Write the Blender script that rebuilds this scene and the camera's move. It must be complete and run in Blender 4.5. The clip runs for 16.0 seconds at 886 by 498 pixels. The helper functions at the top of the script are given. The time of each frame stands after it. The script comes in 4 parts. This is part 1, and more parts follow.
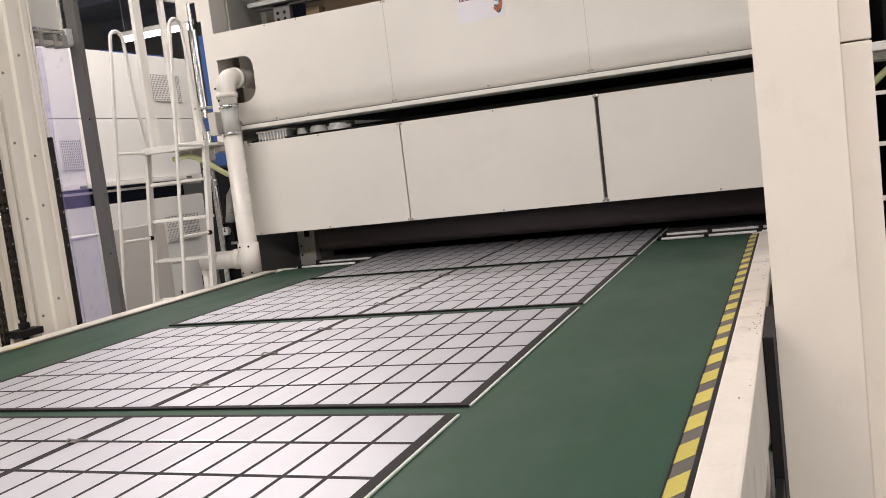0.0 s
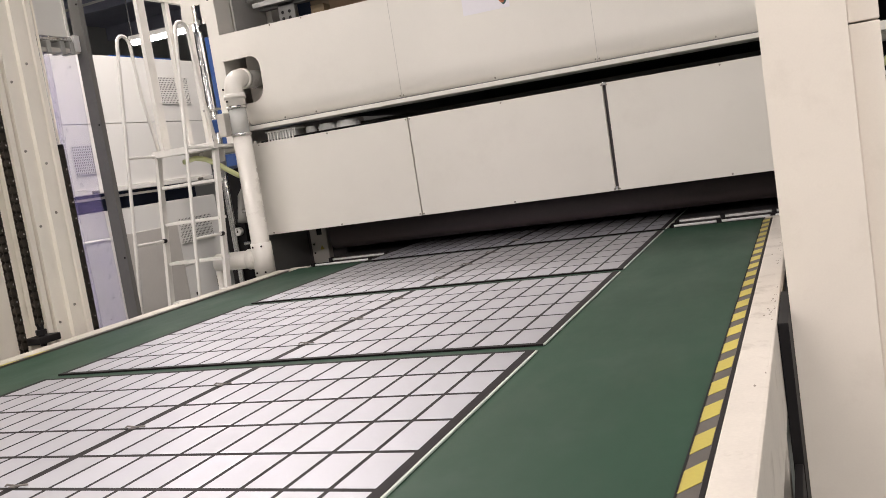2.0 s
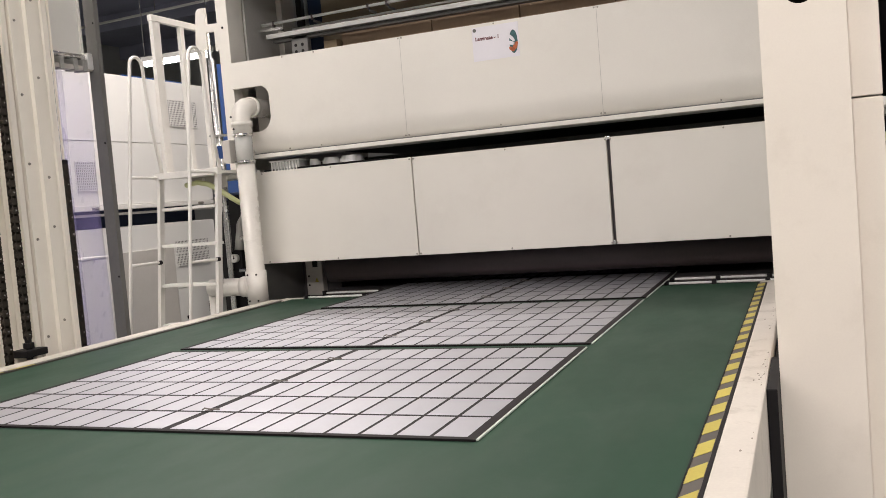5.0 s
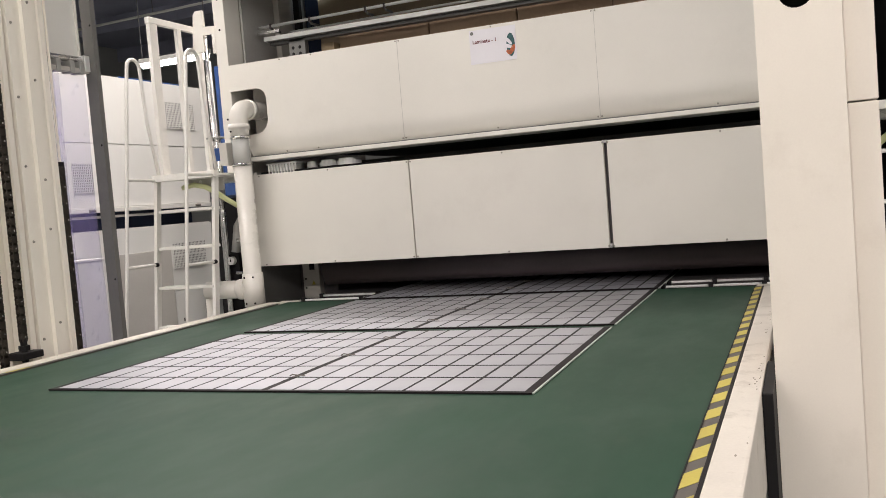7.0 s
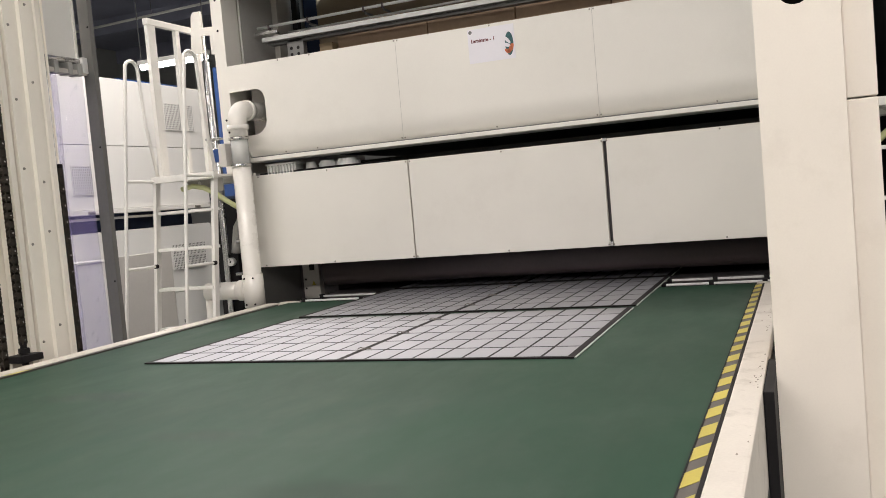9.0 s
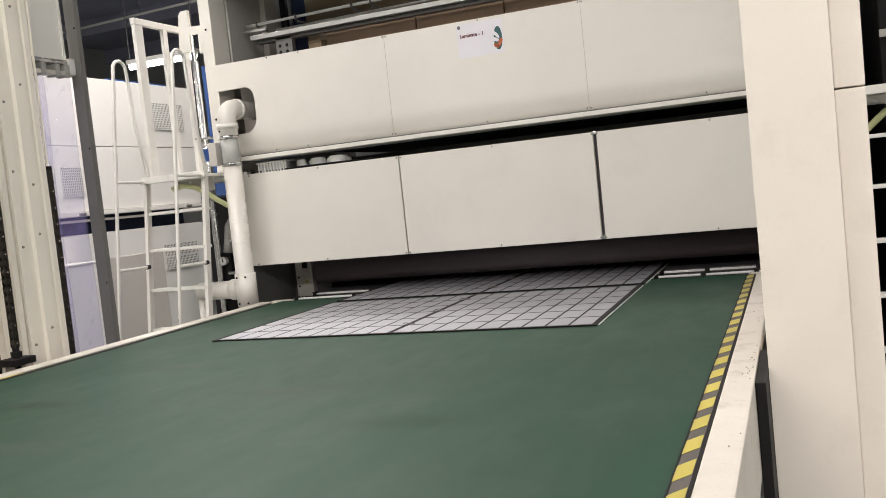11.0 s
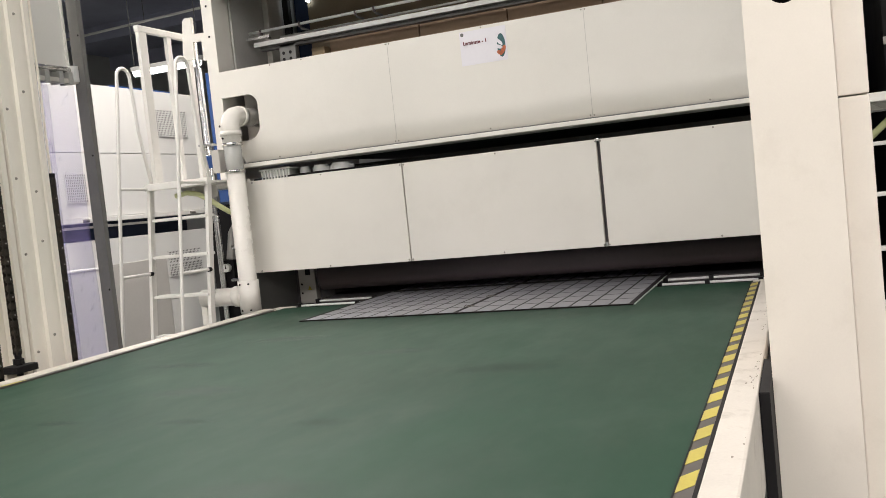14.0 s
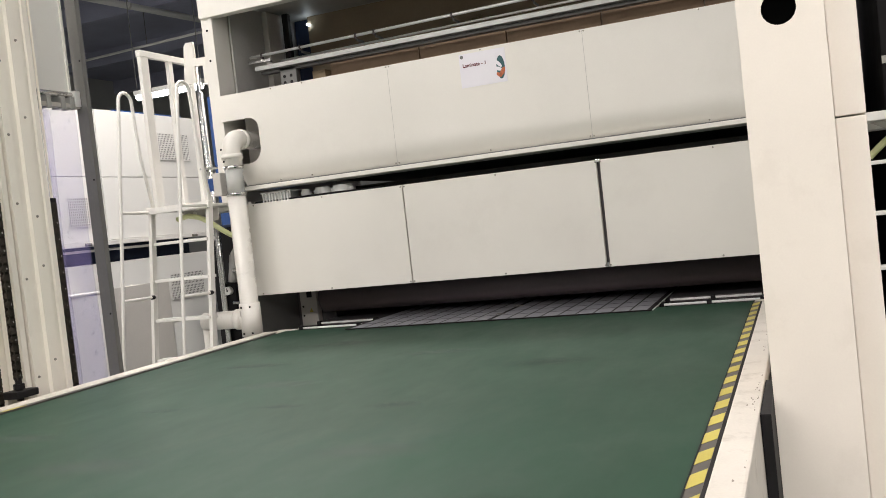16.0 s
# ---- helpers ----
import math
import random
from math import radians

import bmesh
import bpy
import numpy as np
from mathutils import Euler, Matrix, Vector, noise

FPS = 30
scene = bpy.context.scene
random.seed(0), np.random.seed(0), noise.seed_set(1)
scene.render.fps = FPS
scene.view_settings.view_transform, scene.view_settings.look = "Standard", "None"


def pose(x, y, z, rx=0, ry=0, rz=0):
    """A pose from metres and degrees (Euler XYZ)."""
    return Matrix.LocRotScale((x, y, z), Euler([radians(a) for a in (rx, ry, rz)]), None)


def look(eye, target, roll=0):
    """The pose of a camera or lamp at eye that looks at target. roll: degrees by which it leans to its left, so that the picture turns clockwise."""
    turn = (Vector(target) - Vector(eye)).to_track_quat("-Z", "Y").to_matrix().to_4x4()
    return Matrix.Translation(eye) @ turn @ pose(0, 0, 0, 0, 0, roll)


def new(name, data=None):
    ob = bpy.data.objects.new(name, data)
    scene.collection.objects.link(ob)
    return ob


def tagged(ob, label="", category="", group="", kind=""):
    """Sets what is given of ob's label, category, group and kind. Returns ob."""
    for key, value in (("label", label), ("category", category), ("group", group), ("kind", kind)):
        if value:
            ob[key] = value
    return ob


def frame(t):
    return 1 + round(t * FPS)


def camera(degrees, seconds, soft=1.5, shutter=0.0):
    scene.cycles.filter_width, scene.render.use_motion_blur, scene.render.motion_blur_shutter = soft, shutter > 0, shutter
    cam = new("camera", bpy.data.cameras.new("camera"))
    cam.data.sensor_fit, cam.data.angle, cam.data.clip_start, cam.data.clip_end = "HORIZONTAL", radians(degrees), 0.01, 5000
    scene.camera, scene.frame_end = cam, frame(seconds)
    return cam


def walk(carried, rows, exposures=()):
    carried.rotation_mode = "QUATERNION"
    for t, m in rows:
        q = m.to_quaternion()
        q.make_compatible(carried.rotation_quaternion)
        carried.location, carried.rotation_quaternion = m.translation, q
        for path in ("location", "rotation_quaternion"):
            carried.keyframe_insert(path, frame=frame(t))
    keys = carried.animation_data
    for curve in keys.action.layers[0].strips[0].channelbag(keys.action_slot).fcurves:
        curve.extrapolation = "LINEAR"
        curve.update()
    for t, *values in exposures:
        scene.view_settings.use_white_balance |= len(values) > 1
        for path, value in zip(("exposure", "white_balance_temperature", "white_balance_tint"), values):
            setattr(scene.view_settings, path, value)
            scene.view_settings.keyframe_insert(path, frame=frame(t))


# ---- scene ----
cam = camera(53.0, 16.0, soft=0.75)
PATH = [
    (0, (0.681, -2.258, 1.481), (-0.062, -0.412, 1.286), -6.9),
    (0.5, (0.687, -2.252, 1.482), (-0.063, -0.41, 1.274), -7.4),
    (1, (0.69, -2.262, 1.486), (-0.065, -0.422, 1.274), -8.0),
    (1.5, (0.688, -2.255, 1.486), (-0.08, -0.42, 1.281), -8.6),
    (2, (0.688, -2.252, 1.487), (-0.085, -0.419, 1.28), -8.8),
    (2.5, (0.693, -2.25, 1.49), (-0.086, -0.419, 1.289), -9.0),
    (3, (0.698, -2.257, 1.493), (-0.084, -0.426, 1.308), -9.0),
    (3.5, (0.693, -2.261, 1.489), (-0.089, -0.428, 1.319), -8.3),
    (4, (0.686, -2.26, 1.49), (-0.088, -0.421, 1.352), -5.8),
    (6.5, (0.694, -2.254, 1.494), (-0.058, -0.404, 1.382), -4.4),
    (7, (0.693, -2.253, 1.495), (-0.059, -0.403, 1.382), -4.6),
    (7.5, (0.692, -2.251, 1.495), (-0.061, -0.401, 1.38), -4.7),
    (8, (0.692, -2.254, 1.496), (-0.06, -0.404, 1.38), -4.7),
    (8.5, (0.692, -2.249, 1.495), (-0.06, -0.4, 1.377), -4.8),
    (9, (0.694, -2.245, 1.495), (-0.059, -0.396, 1.381), -5.0),
    (11.5, (0.702, -2.241, 1.501), (-0.039, -0.388, 1.373), -6.1),
    (12, (0.703, -2.243, 1.502), (-0.041, -0.391, 1.377), -6.2),
    (12.5, (0.704, -2.241, 1.502), (-0.04, -0.389, 1.381), -6.2),
    (13, (0.707, -2.236, 1.502), (-0.039, -0.385, 1.379), -6.4),
    (13.5, (0.708, -2.234, 1.504), (-0.037, -0.382, 1.378), -6.4),
    (14, (0.703, -2.231, 1.503), (-0.045, -0.379, 1.391), -5.9),
    (14.5, (0.698, -2.23, 1.501), (-0.05, -0.377, 1.411), -5.5),
    (15, (0.702, -2.226, 1.506), (-0.047, -0.373, 1.428), -5.8),
    (15.5, (0.706, -2.229, 1.507), (-0.043, -0.375, 1.438), -6.0),
    (16, (0.714, -2.224, 1.509), (-0.037, -0.371, 1.443), -6.3),
]
walk(cam, [(t, look(eye, target, roll)) for t, eye, target, roll in PATH],
     exposures=[(0, 0.16, 6480, 9), (4, 0.17, 6470, 8.5), (7, 0.19, 6450, 7), (12, 0.32, 6330, 5), (16, 0.37, 6310, 5)])

# ---------------------------------------------------------------- light
world = bpy.data.worlds.new("world")
scene.world = world
world.use_nodes = True
world.node_tree.nodes["Background"].inputs[0].default_value = (0.55, 0.6, 0.7, 1)
world.node_tree.nodes["Background"].inputs[1].default_value = 0.08

BELT_Z = 0.95          # top of the belt
SPEED = 0.2405         # belt speed, metres a second


def tube_lamp(name, x, y, z, length, power, along_y=False):
    """The light of one ceiling tube fixture."""
    lamp = bpy.data.lights.new(name, "AREA")
    lamp.shape, lamp.size, lamp.size_y = "RECTANGLE", length, 0.22
    lamp.energy, lamp.color = power, (1.0, 0.9, 0.855)
    ob = new(name, lamp)
    ob.matrix_basis = pose(x, y, z - 0.075, 0, 0, 90 if along_y else 0)
    return ob


# Unseen ceiling tubes, placed and powered to light the press, post and cabinets.
UNSEEN_TUBES = [(-4.6, -5.4, 4.6, 60), (-1.6, -5.4, 4.6, 60), (1.4, -5.4, 4.6, 140), (4.4, -5.4, 4.6, 125),
         (-4.6, -1.7, 4.6, 88), (-1.6, -1.7, 4.6, 48), (1.4, -1.7, 4.6, 34), (4.4, -1.7, 4.6, 45),
         (-3.0, 0.4, 4.6, 62), (-3.2, 3.2, 5.2, 205), (-7.6, 4.2, 4.6, 140), (4.6, 1.6, 4.6, 100)]
for x, y, z, watts in UNSEEN_TUBES:
    tube_lamp("tube_light", x, y, z, 2.4, watts)


# ---------------------------------------------------------------- materials
def material(name, base, rough=0.5, metal=0.0, vary=0.12, stain=None, stain_amount=0.0, fine=60.0, coarse=2.5, bump=0.02, spec=0.5, rand=0.0, stretch=(1, 1, 1), gloss=0.11):
    """A surface with fine grain, coarse blotches, wear in the gloss and a little relief."""
    m = bpy.data.materials.new(name)
    m.use_nodes = True
    nt = m.node_tree
    n, l = nt.nodes, nt.links
    bsdf = n["Principled BSDF"]
    co = n.new("ShaderNodeTexCoord")
    mp = n.new("ShaderNodeMapping")
    mp.inputs["Scale"].default_value = stretch
    l.new(co.outputs["Object"], mp.inputs["Vector"])
    a = n.new("ShaderNodeTexNoise")
    a.inputs["Scale"].default_value, a.inputs["Detail"].default_value = fine, 4
    b = n.new("ShaderNodeTexNoise")
    b.inputs["Scale"].default_value, b.inputs["Detail"].default_value, b.inputs["Roughness"].default_value = coarse, 6, 0.62
    for t in (a, b):
        l.new(mp.outputs[0], t.inputs["Vector"])
    mix = n.new("ShaderNodeMath")
    mix.operation = "MULTIPLY_ADD"
    l.new(a.outputs["Fac"], mix.inputs[0])
    mix.inputs[1].default_value = 0.35
    l.new(b.outputs["Fac"], mix.inputs[2])
    tone = n.new("ShaderNodeMapRange")
    tone.inputs["From Min"].default_value, tone.inputs["From Max"].default_value = 0.4, 0.95
    tone.inputs["To Min"].default_value, tone.inputs["To Max"].default_value = 1 - vary, 1 + vary * 0.6
    l.new(mix.outputs[0], tone.inputs["Value"])
    scale = tone.outputs[0]
    if rand:
        info = n.new("ShaderNodeObjectInfo")
        r = n.new("ShaderNodeMapRange")
        r.inputs["To Min"].default_value, r.inputs["To Max"].default_value = 1 - rand, 1 + rand
        l.new(info.outputs["Random"], r.inputs["Value"])
        mul = n.new("ShaderNodeMath")
        mul.operation = "MULTIPLY"
        l.new(scale, mul.inputs[0]), l.new(r.outputs[0], mul.inputs[1])
        scale = mul.outputs[0]
    col = n.new("ShaderNodeVectorMath")
    col.operation = "SCALE"
    col.inputs[0].default_value = base
    l.new(scale, col.inputs["Scale"])
    out = col.outputs[0]
    if stain:
        s = n.new("ShaderNodeTexNoise")
        s.inputs["Scale"].default_value, s.inputs["Detail"].default_value, s.inputs["Roughness"].default_value = coarse * 1.7, 8, 0.7
        l.new(co.outputs["Object"], s.inputs["Vector"])
        ramp = n.new("ShaderNodeMapRange")
        ramp.inputs["From Min"].default_value, ramp.inputs["From Max"].default_value = 0.54, 0.76
        ramp.inputs["To Max"].default_value = stain_amount
        l.new(s.outputs["Fac"], ramp.inputs["Value"])
        mx = n.new("ShaderNodeMix")
        mx.data_type = "RGBA"
        l.new(ramp.outputs[0], mx.inputs["Factor"])
        l.new(out, mx.inputs["A"])
        mx.inputs["B"].default_value = (*stain, 1)
        out = mx.outputs["Result"]
    l.new(out, bsdf.inputs["Base Color"])
    rr = n.new("ShaderNodeMapRange")
    rr.inputs["To Min"].default_value, rr.inputs["To Max"].default_value = max(0.03, rough - gloss), min(1, rough + gloss)
    l.new(b.outputs["Fac"], rr.inputs["Value"])
    l.new(rr.outputs[0], bsdf.inputs["Roughness"])
    bsdf.inputs["Metallic"].default_value = metal
    bsdf.inputs["Specular IOR Level"].default_value = spec
    if bump:
        bp = n.new("ShaderNodeBump")
        bp.inputs["Strength"].default_value, bp.inputs["Distance"].default_value = min(1, bump * 10), 0.002
        l.new(mix.outputs[0], bp.inputs["Height"])
        l.new(bp.outputs[0], bsdf.inputs["Normal"])
    return m


def clear(name, tint, rough=0.08, alpha=0.35, crumple=0.03):
    """Clear plastic sheet: thin, tinted, shiny."""
    m = material(name, tint, rough, vary=0.15, fine=14, coarse=5, bump=crumple)
    m.node_tree.nodes["Principled BSDF"].inputs["Alpha"].default_value = alpha
    return m


def glow(name, color, strength):
    m = bpy.data.materials.new(name)
    m.use_nodes = True
    b = m.node_tree.nodes["Principled BSDF"]
    b.inputs["Base Color"].default_value = (0.8, 0.8, 0.8, 1)
    b.inputs["Emission Color"].default_value = (*color, 1)
    b.inputs["Emission Strength"].default_value = strength
    return m


WHITE = material("cover_paint", (0.74, 0.71, 0.655), 0.42, vary=0.05, stain=(0.5, 0.46, 0.4), stain_amount=0.16, coarse=1.6, fine=220, bump=0.012)
CREAM = material("column_paint", (0.8, 0.735, 0.66), 0.45, vary=0.05, stain=(0.5, 0.43, 0.35), stain_amount=0.22, coarse=2.6, fine=180, bump=0.015)
RAILP = material("rail_paint", (0.56, 0.52, 0.465), 0.55, vary=0.14, stain=(0.24, 0.2, 0.16), stain_amount=0.7, coarse=4.5, fine=150, bump=0.03)
POSTP = material("post_paint", (0.82, 0.775, 0.69), 0.4, vary=0.05, stain=(0.5, 0.45, 0.38), stain_amount=0.15, coarse=2, fine=160)
CABW = material("cabinet_paint", (0.72, 0.71, 0.68), 0.42, vary=0.05, coarse=1.2, fine=140)
LADW = material("ladder_paint", (0.74, 0.72, 0.68), 0.38, vary=0.07, coarse=6, fine=90, stain=(0.4, 0.38, 0.34), stain_amount=0.25)
PVC = material("white_pvc", (0.74, 0.71, 0.66), 0.3, vary=0.06, coarse=5, fine=90, stain=(0.5, 0.45, 0.38), stain_amount=0.25)
BELT = material("green_belt", (0.0168, 0.0475, 0.0285), 0.5, vary=0.16, coarse=1.5, fine=260, bump=0.02, stain=(0.05, 0.076, 0.06), stain_amount=0.4, stretch=(1.35, 0.55, 1), spec=0.19, gloss=0.24)
BLACK = material("black_paint", (0.011, 0.01, 0.011), 0.6, vary=0.25, coarse=5, spec=0.2)
# Dark inner colour; it also deepens the shade inside the press.
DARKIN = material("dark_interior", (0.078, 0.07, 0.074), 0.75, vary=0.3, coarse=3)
BROWN = material("brown_board", (0.36, 0.25, 0.165), 0.7, vary=0.22, coarse=3)
ROLLB = material("brown_roll", (0.07, 0.054, 0.056), 0.6, vary=0.2, coarse=4)
DULL = material("dull_aluminium", (0.4, 0.4, 0.385), 0.5, metal=0.5, vary=0.12, coarse=10)
# White colour stands in for lamplight on bright metal.
SHINEW = material("white_for_shine", (0.85, 0.85, 0.84), 0.3, vary=0.05, coarse=10)
LINER = material("grey_liner", (0.43, 0.42, 0.4), 0.55, vary=0.12, coarse=3)
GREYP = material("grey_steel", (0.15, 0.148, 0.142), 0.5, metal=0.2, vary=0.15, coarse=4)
GREYB = material("grey_sheet", (0.5, 0.475, 0.44), 0.5, vary=0.08, coarse=3)
CHAIN = material("oiled_chain", (0.035, 0.028, 0.022), 0.45, metal=0.4, vary=0.4, coarse=20, rand=0.25)
STEEL = material("bright_steel", (0.62, 0.61, 0.6), 0.25, metal=1.0, vary=0.1, coarse=8)
ALU = material("satin_aluminium", (0.86, 0.86, 0.85), 0.42, metal=0.55, vary=0.05, coarse=8)
ZINC = material("zinc_bolt", (0.3, 0.28, 0.25), 0.4, metal=0.8, vary=0.2, coarse=30)
YELLOW = material("yellow_tape", (0.44, 0.37, 0.075), 0.5, vary=0.12, coarse=12, fine=120, rand=0.1, stain=(0.2, 0.17, 0.06), stain_amount=0.4)
TAPEK = material("black_tape", (0.085, 0.077, 0.068), 0.5, vary=0.25, coarse=10)
CELL = material("white_cell", (0.43, 0.432, 0.468), 0.47, metal=0.74, vary=0.04, coarse=3, fine=200, rand=0.05)
GRID = material("dark_laminate", (0.015, 0.013, 0.014), 0.55, vary=0.15, coarse=6, spec=0.1)
EDGE = material("sheet_edge", (0.5, 0.55, 0.5), 0.3, vary=0.1, coarse=6)
LEAD = material("lead_tape", (0.2, 0.18, 0.165), 0.5, vary=0.4, coarse=40)
BLUE = material("blue_paint", (0.018, 0.058, 0.2), 0.45, vary=0.15, coarse=4)
NAVY = material("dark_blue_paint", (0.012, 0.022, 0.055), 0.5, vary=0.2, coarse=4)
LIME = material("lime_hose", (0.62, 0.64, 0.34), 0.4, vary=0.12, coarse=10)
FLOORM = material("epoxy_floor", (0.3, 0.32, 0.3), 0.35, vary=0.15, coarse=1.2, stain=(0.08, 0.08, 0.08), stain_amount=0.4)
WALLM = material("hall_wall", (0.4, 0.4, 0.39), 0.7, vary=0.1, coarse=0.8)
CEILM = material("dark_ceiling", (0.33, 0.335, 0.43), 0.8, vary=0.3, coarse=0.7)
GRILLE = material("grille_dark", (0.045, 0.045, 0.045), 0.6, vary=0.2, coarse=8)
CURTAIN = clear("clear_curtain", (0.52, 0.45, 0.95), 0.06, 0.3, 0.15)
CLEARP = clear("clear_pipe", (0.7, 0.72, 0.72), 0.08, 0.4)
PAPER = material("paper", (0.74, 0.72, 0.76), 0.6, vary=0.03, coarse=4)
INK = material("dark_red_ink", (0.13, 0.02, 0.03), 0.7, vary=0.1)
TEAL = material("teal_print", (0.03, 0.1, 0.11), 0.6, vary=0.3, coarse=60)
ORANGE = material("orange_print", (0.5, 0.13, 0.05), 0.6, vary=0.3, coarse=60)
TUBE = glow("lit_tube", (1.0, 0.95, 0.9), 14)

# ---------------------------------------------------------------- mesh helpers
ORIGIN = {}


def thing(name, at, label, category, group="", kind=""):
    """An empty at the thing's base; its parts are given in world metres."""
    ob = new(name)
    ob.location = at
    ob.empty_display_size = 0.1
    ORIGIN[ob] = Vector(at)
    return tagged(ob, label, category, group, kind)


def finish(bm, smooth=None):
    bmesh.ops.recalc_face_normals(bm, faces=bm.faces)
    return bm


def part(name, bm, mat, parent=None, label="", smooth=False):
    """One bmesh as one mesh object, under a thing or a part."""
    finish(bm)
    me = bpy.data.meshes.new(name)
    if parent is not None:
        bm.transform(Matrix.Translation(-ORIGIN[parent]))
    if smooth:
        for f in bm.faces:
            f.smooth = len(f.verts) == 4
    bm.to_mesh(me)
    bm.free()
    me.materials.append(mat)
    ob = new(name, me)
    if parent is not None:
        ob.parent = parent
        ORIGIN[ob] = ORIGIN[parent]
    else:
        ORIGIN[ob] = Vector((0, 0, 0))
    if label:
        ob["label"] = label
    return ob


def single(name, bm, mat, label, category, kind="", group="", smooth=False):
    return tagged(part(name, bm, mat, None, smooth=smooth), label, category, group, kind)


def box(x0, x1, y0, y1, z0, z1, bevel=0.0, bm=None, seg=2):
    bm = bm or bmesh.new()
    r = bmesh.ops.create_cube(bm, size=1)
    for v in r["verts"]:
        v.co = ((x0 + x1) / 2 + v.co.x * (x1 - x0), (y0 + y1) / 2 + v.co.y * (y1 - y0), (z0 + z1) / 2 + v.co.z * (z1 - z0))
    if bevel:
        es = list({e for v in r["verts"] for e in v.link_edges})
        bmesh.ops.bevel(bm, geom=es, offset=bevel, segments=seg, affect="EDGES", profile=0.6)
    return bm


def rod(p, q, r, bm=None, seg=14, r2=None):
    bm = bm or bmesh.new()
    p, q = Vector(p), Vector(q)
    d = q - p
    m = Matrix.Translation((p + q) / 2) @ d.to_track_quat("Z", "Y").to_matrix().to_4x4()
    bmesh.ops.create_cone(bm, cap_ends=True, segments=seg, radius1=r, radius2=r if r2 is None else r2, depth=d.length, matrix=m)
    return bm


def tube(points, r, bm=None, seg=12):
    """A bent tube through points."""
    bm = bm or bmesh.new()
    pts = [Vector(p) for p in points]
    rings = []
    up = None
    for i, p in enumerate(pts):
        d = (pts[min(i + 1, len(pts) - 1)] - pts[max(i - 1, 0)]).normalized()
        if up is None:
            up = d.orthogonal().normalized()
        up = (up - d * up.dot(d)).normalized()
        side = d.cross(up)
        rings.append([bm.verts.new(p + r * (math.cos(a) * up + math.sin(a) * side)) for a in (2 * math.pi * k / seg for k in range(seg))])
    for a, b in zip(rings, rings[1:]):
        for k in range(seg):
            bm.faces.new((a[k], a[(k + 1) % seg], b[(k + 1) % seg], b[k]))
    bm.faces.new(rings[0][::-1])
    bm.faces.new(rings[-1])
    return bm


def arc(c, u, v, r, a0, a1, n=8):
    """Points of an arc round c in the plane of u and v."""
    c, u, v = Vector(c), Vector(u), Vector(v)
    return [c + r * (math.cos(a) * u + math.sin(a) * v) for a in (radians(a0 + (a1 - a0) * k / n) for k in range(n + 1))]


def outline(pts, y0, y1, bm=None):
    """A plate cut to an outline of (x, z) points, from y0 to y1."""
    bm = bm or bmesh.new()
    a = [bm.verts.new((x, y0, z)) for x, z in pts]
    b = [bm.verts.new((x, y1, z)) for x, z in pts]
    bm.faces.new(a)
    bm.faces.new(b[::-1])
    n = len(pts)
    for k in range(n):
        bm.faces.new((a[k], b[k], b[(k + 1) % n], a[(k + 1) % n]))
    return bm


def plate_with_hole(x0, x1, z0, z1, cx, cz, r, y0, y1, n=24):
    """An upright plate with one round hole through it."""
    bm = bmesh.new()
    loops = []
    for y in (y0, y1):
        inner, outer = [], []
        for k in range(n):
            a = 2 * math.pi * k / n
            dx, dz = math.cos(a), math.sin(a)
            inner.append(bm.verts.new((cx + r * dx, y, cz + r * dz)))
            s = min((x1 - cx) / dx if dx > 1e-6 else (x0 - cx) / dx if dx < -1e-6 else 99, (z1 - cz) / dz if dz > 1e-6 else (z0 - cz) / dz if dz < -1e-6 else 99)
            outer.append(bm.verts.new((cx + s * dx, y, cz + s * dz)))
        for k in range(n):
            j = (k + 1) % n
            bm.faces.new((inner[k], inner[j], outer[j], outer[k]))
        loops.append((inner, outer))
    for k in range(n):
        j = (k + 1) % n
        bm.faces.new((loops[0][0][k], loops[0][0][j], loops[1][0][j], loops[1][0][k]))
        bm.faces.new((loops[0][1][k], loops[0][1][j], loops[1][1][j], loops[1][1][k]))
    return bm


def pieces(name, mesh_bm, mat, places, parent):
    """Alike small pieces on one mesh, each an object of its own; places are world poses."""
    me = bpy.data.meshes.new(name)
    finish(mesh_bm).to_mesh(me)
    mesh_bm.free()
    me.materials.append(mat)
    base = Matrix.Translation(-ORIGIN[parent])
    for m in places:
        ob = new(name, me)
        ob.parent = parent
        ob.matrix_basis = base @ m


def bolt_mesh(r=0.006, h=0.004):
    """A small round-headed screw that points to -y."""
    bm = rod((0, 0.001, 0), (0, -h, 0), r, seg=8, r2=r * 0.75)
    return bm


# ---------------------------------------------------------------- hall
single("floor", box(-14, 8, -8, 16, -0.1, 0.0), FLOORM, "grey epoxy factory floor with scuffs", "floor", "structure")
single("wall_north", box(-14, 8, 16, 16.2, 0, 5.6), WALLM, "plain grey hall wall", "wall", "structure")
single("wall_south", box(-14, 8, -8.2, -8, 0, 5.6), WALLM, "plain grey hall wall", "wall", "structure")
single("wall_east", box(8, 8.2, -8, 16, 0, 5.6), WALLM, "plain grey hall wall", "wall", "structure")
single("wall_west", box(-14.2, -14, -8, 16, 0, 5.6), WALLM, "plain grey hall wall", "wall", "structure")
bm = box(-14.2, 8.2, -8.2, 16.2, 5.6, 5.8)
for k in range(9):
    box(-14, 8, -7 + k * 2.7, -6.85 + k * 2.7, 5.3, 5.6, bm=bm)
single("ceiling", bm, CEILM, "dark hall ceiling with steel beams", "ceiling", "structure")


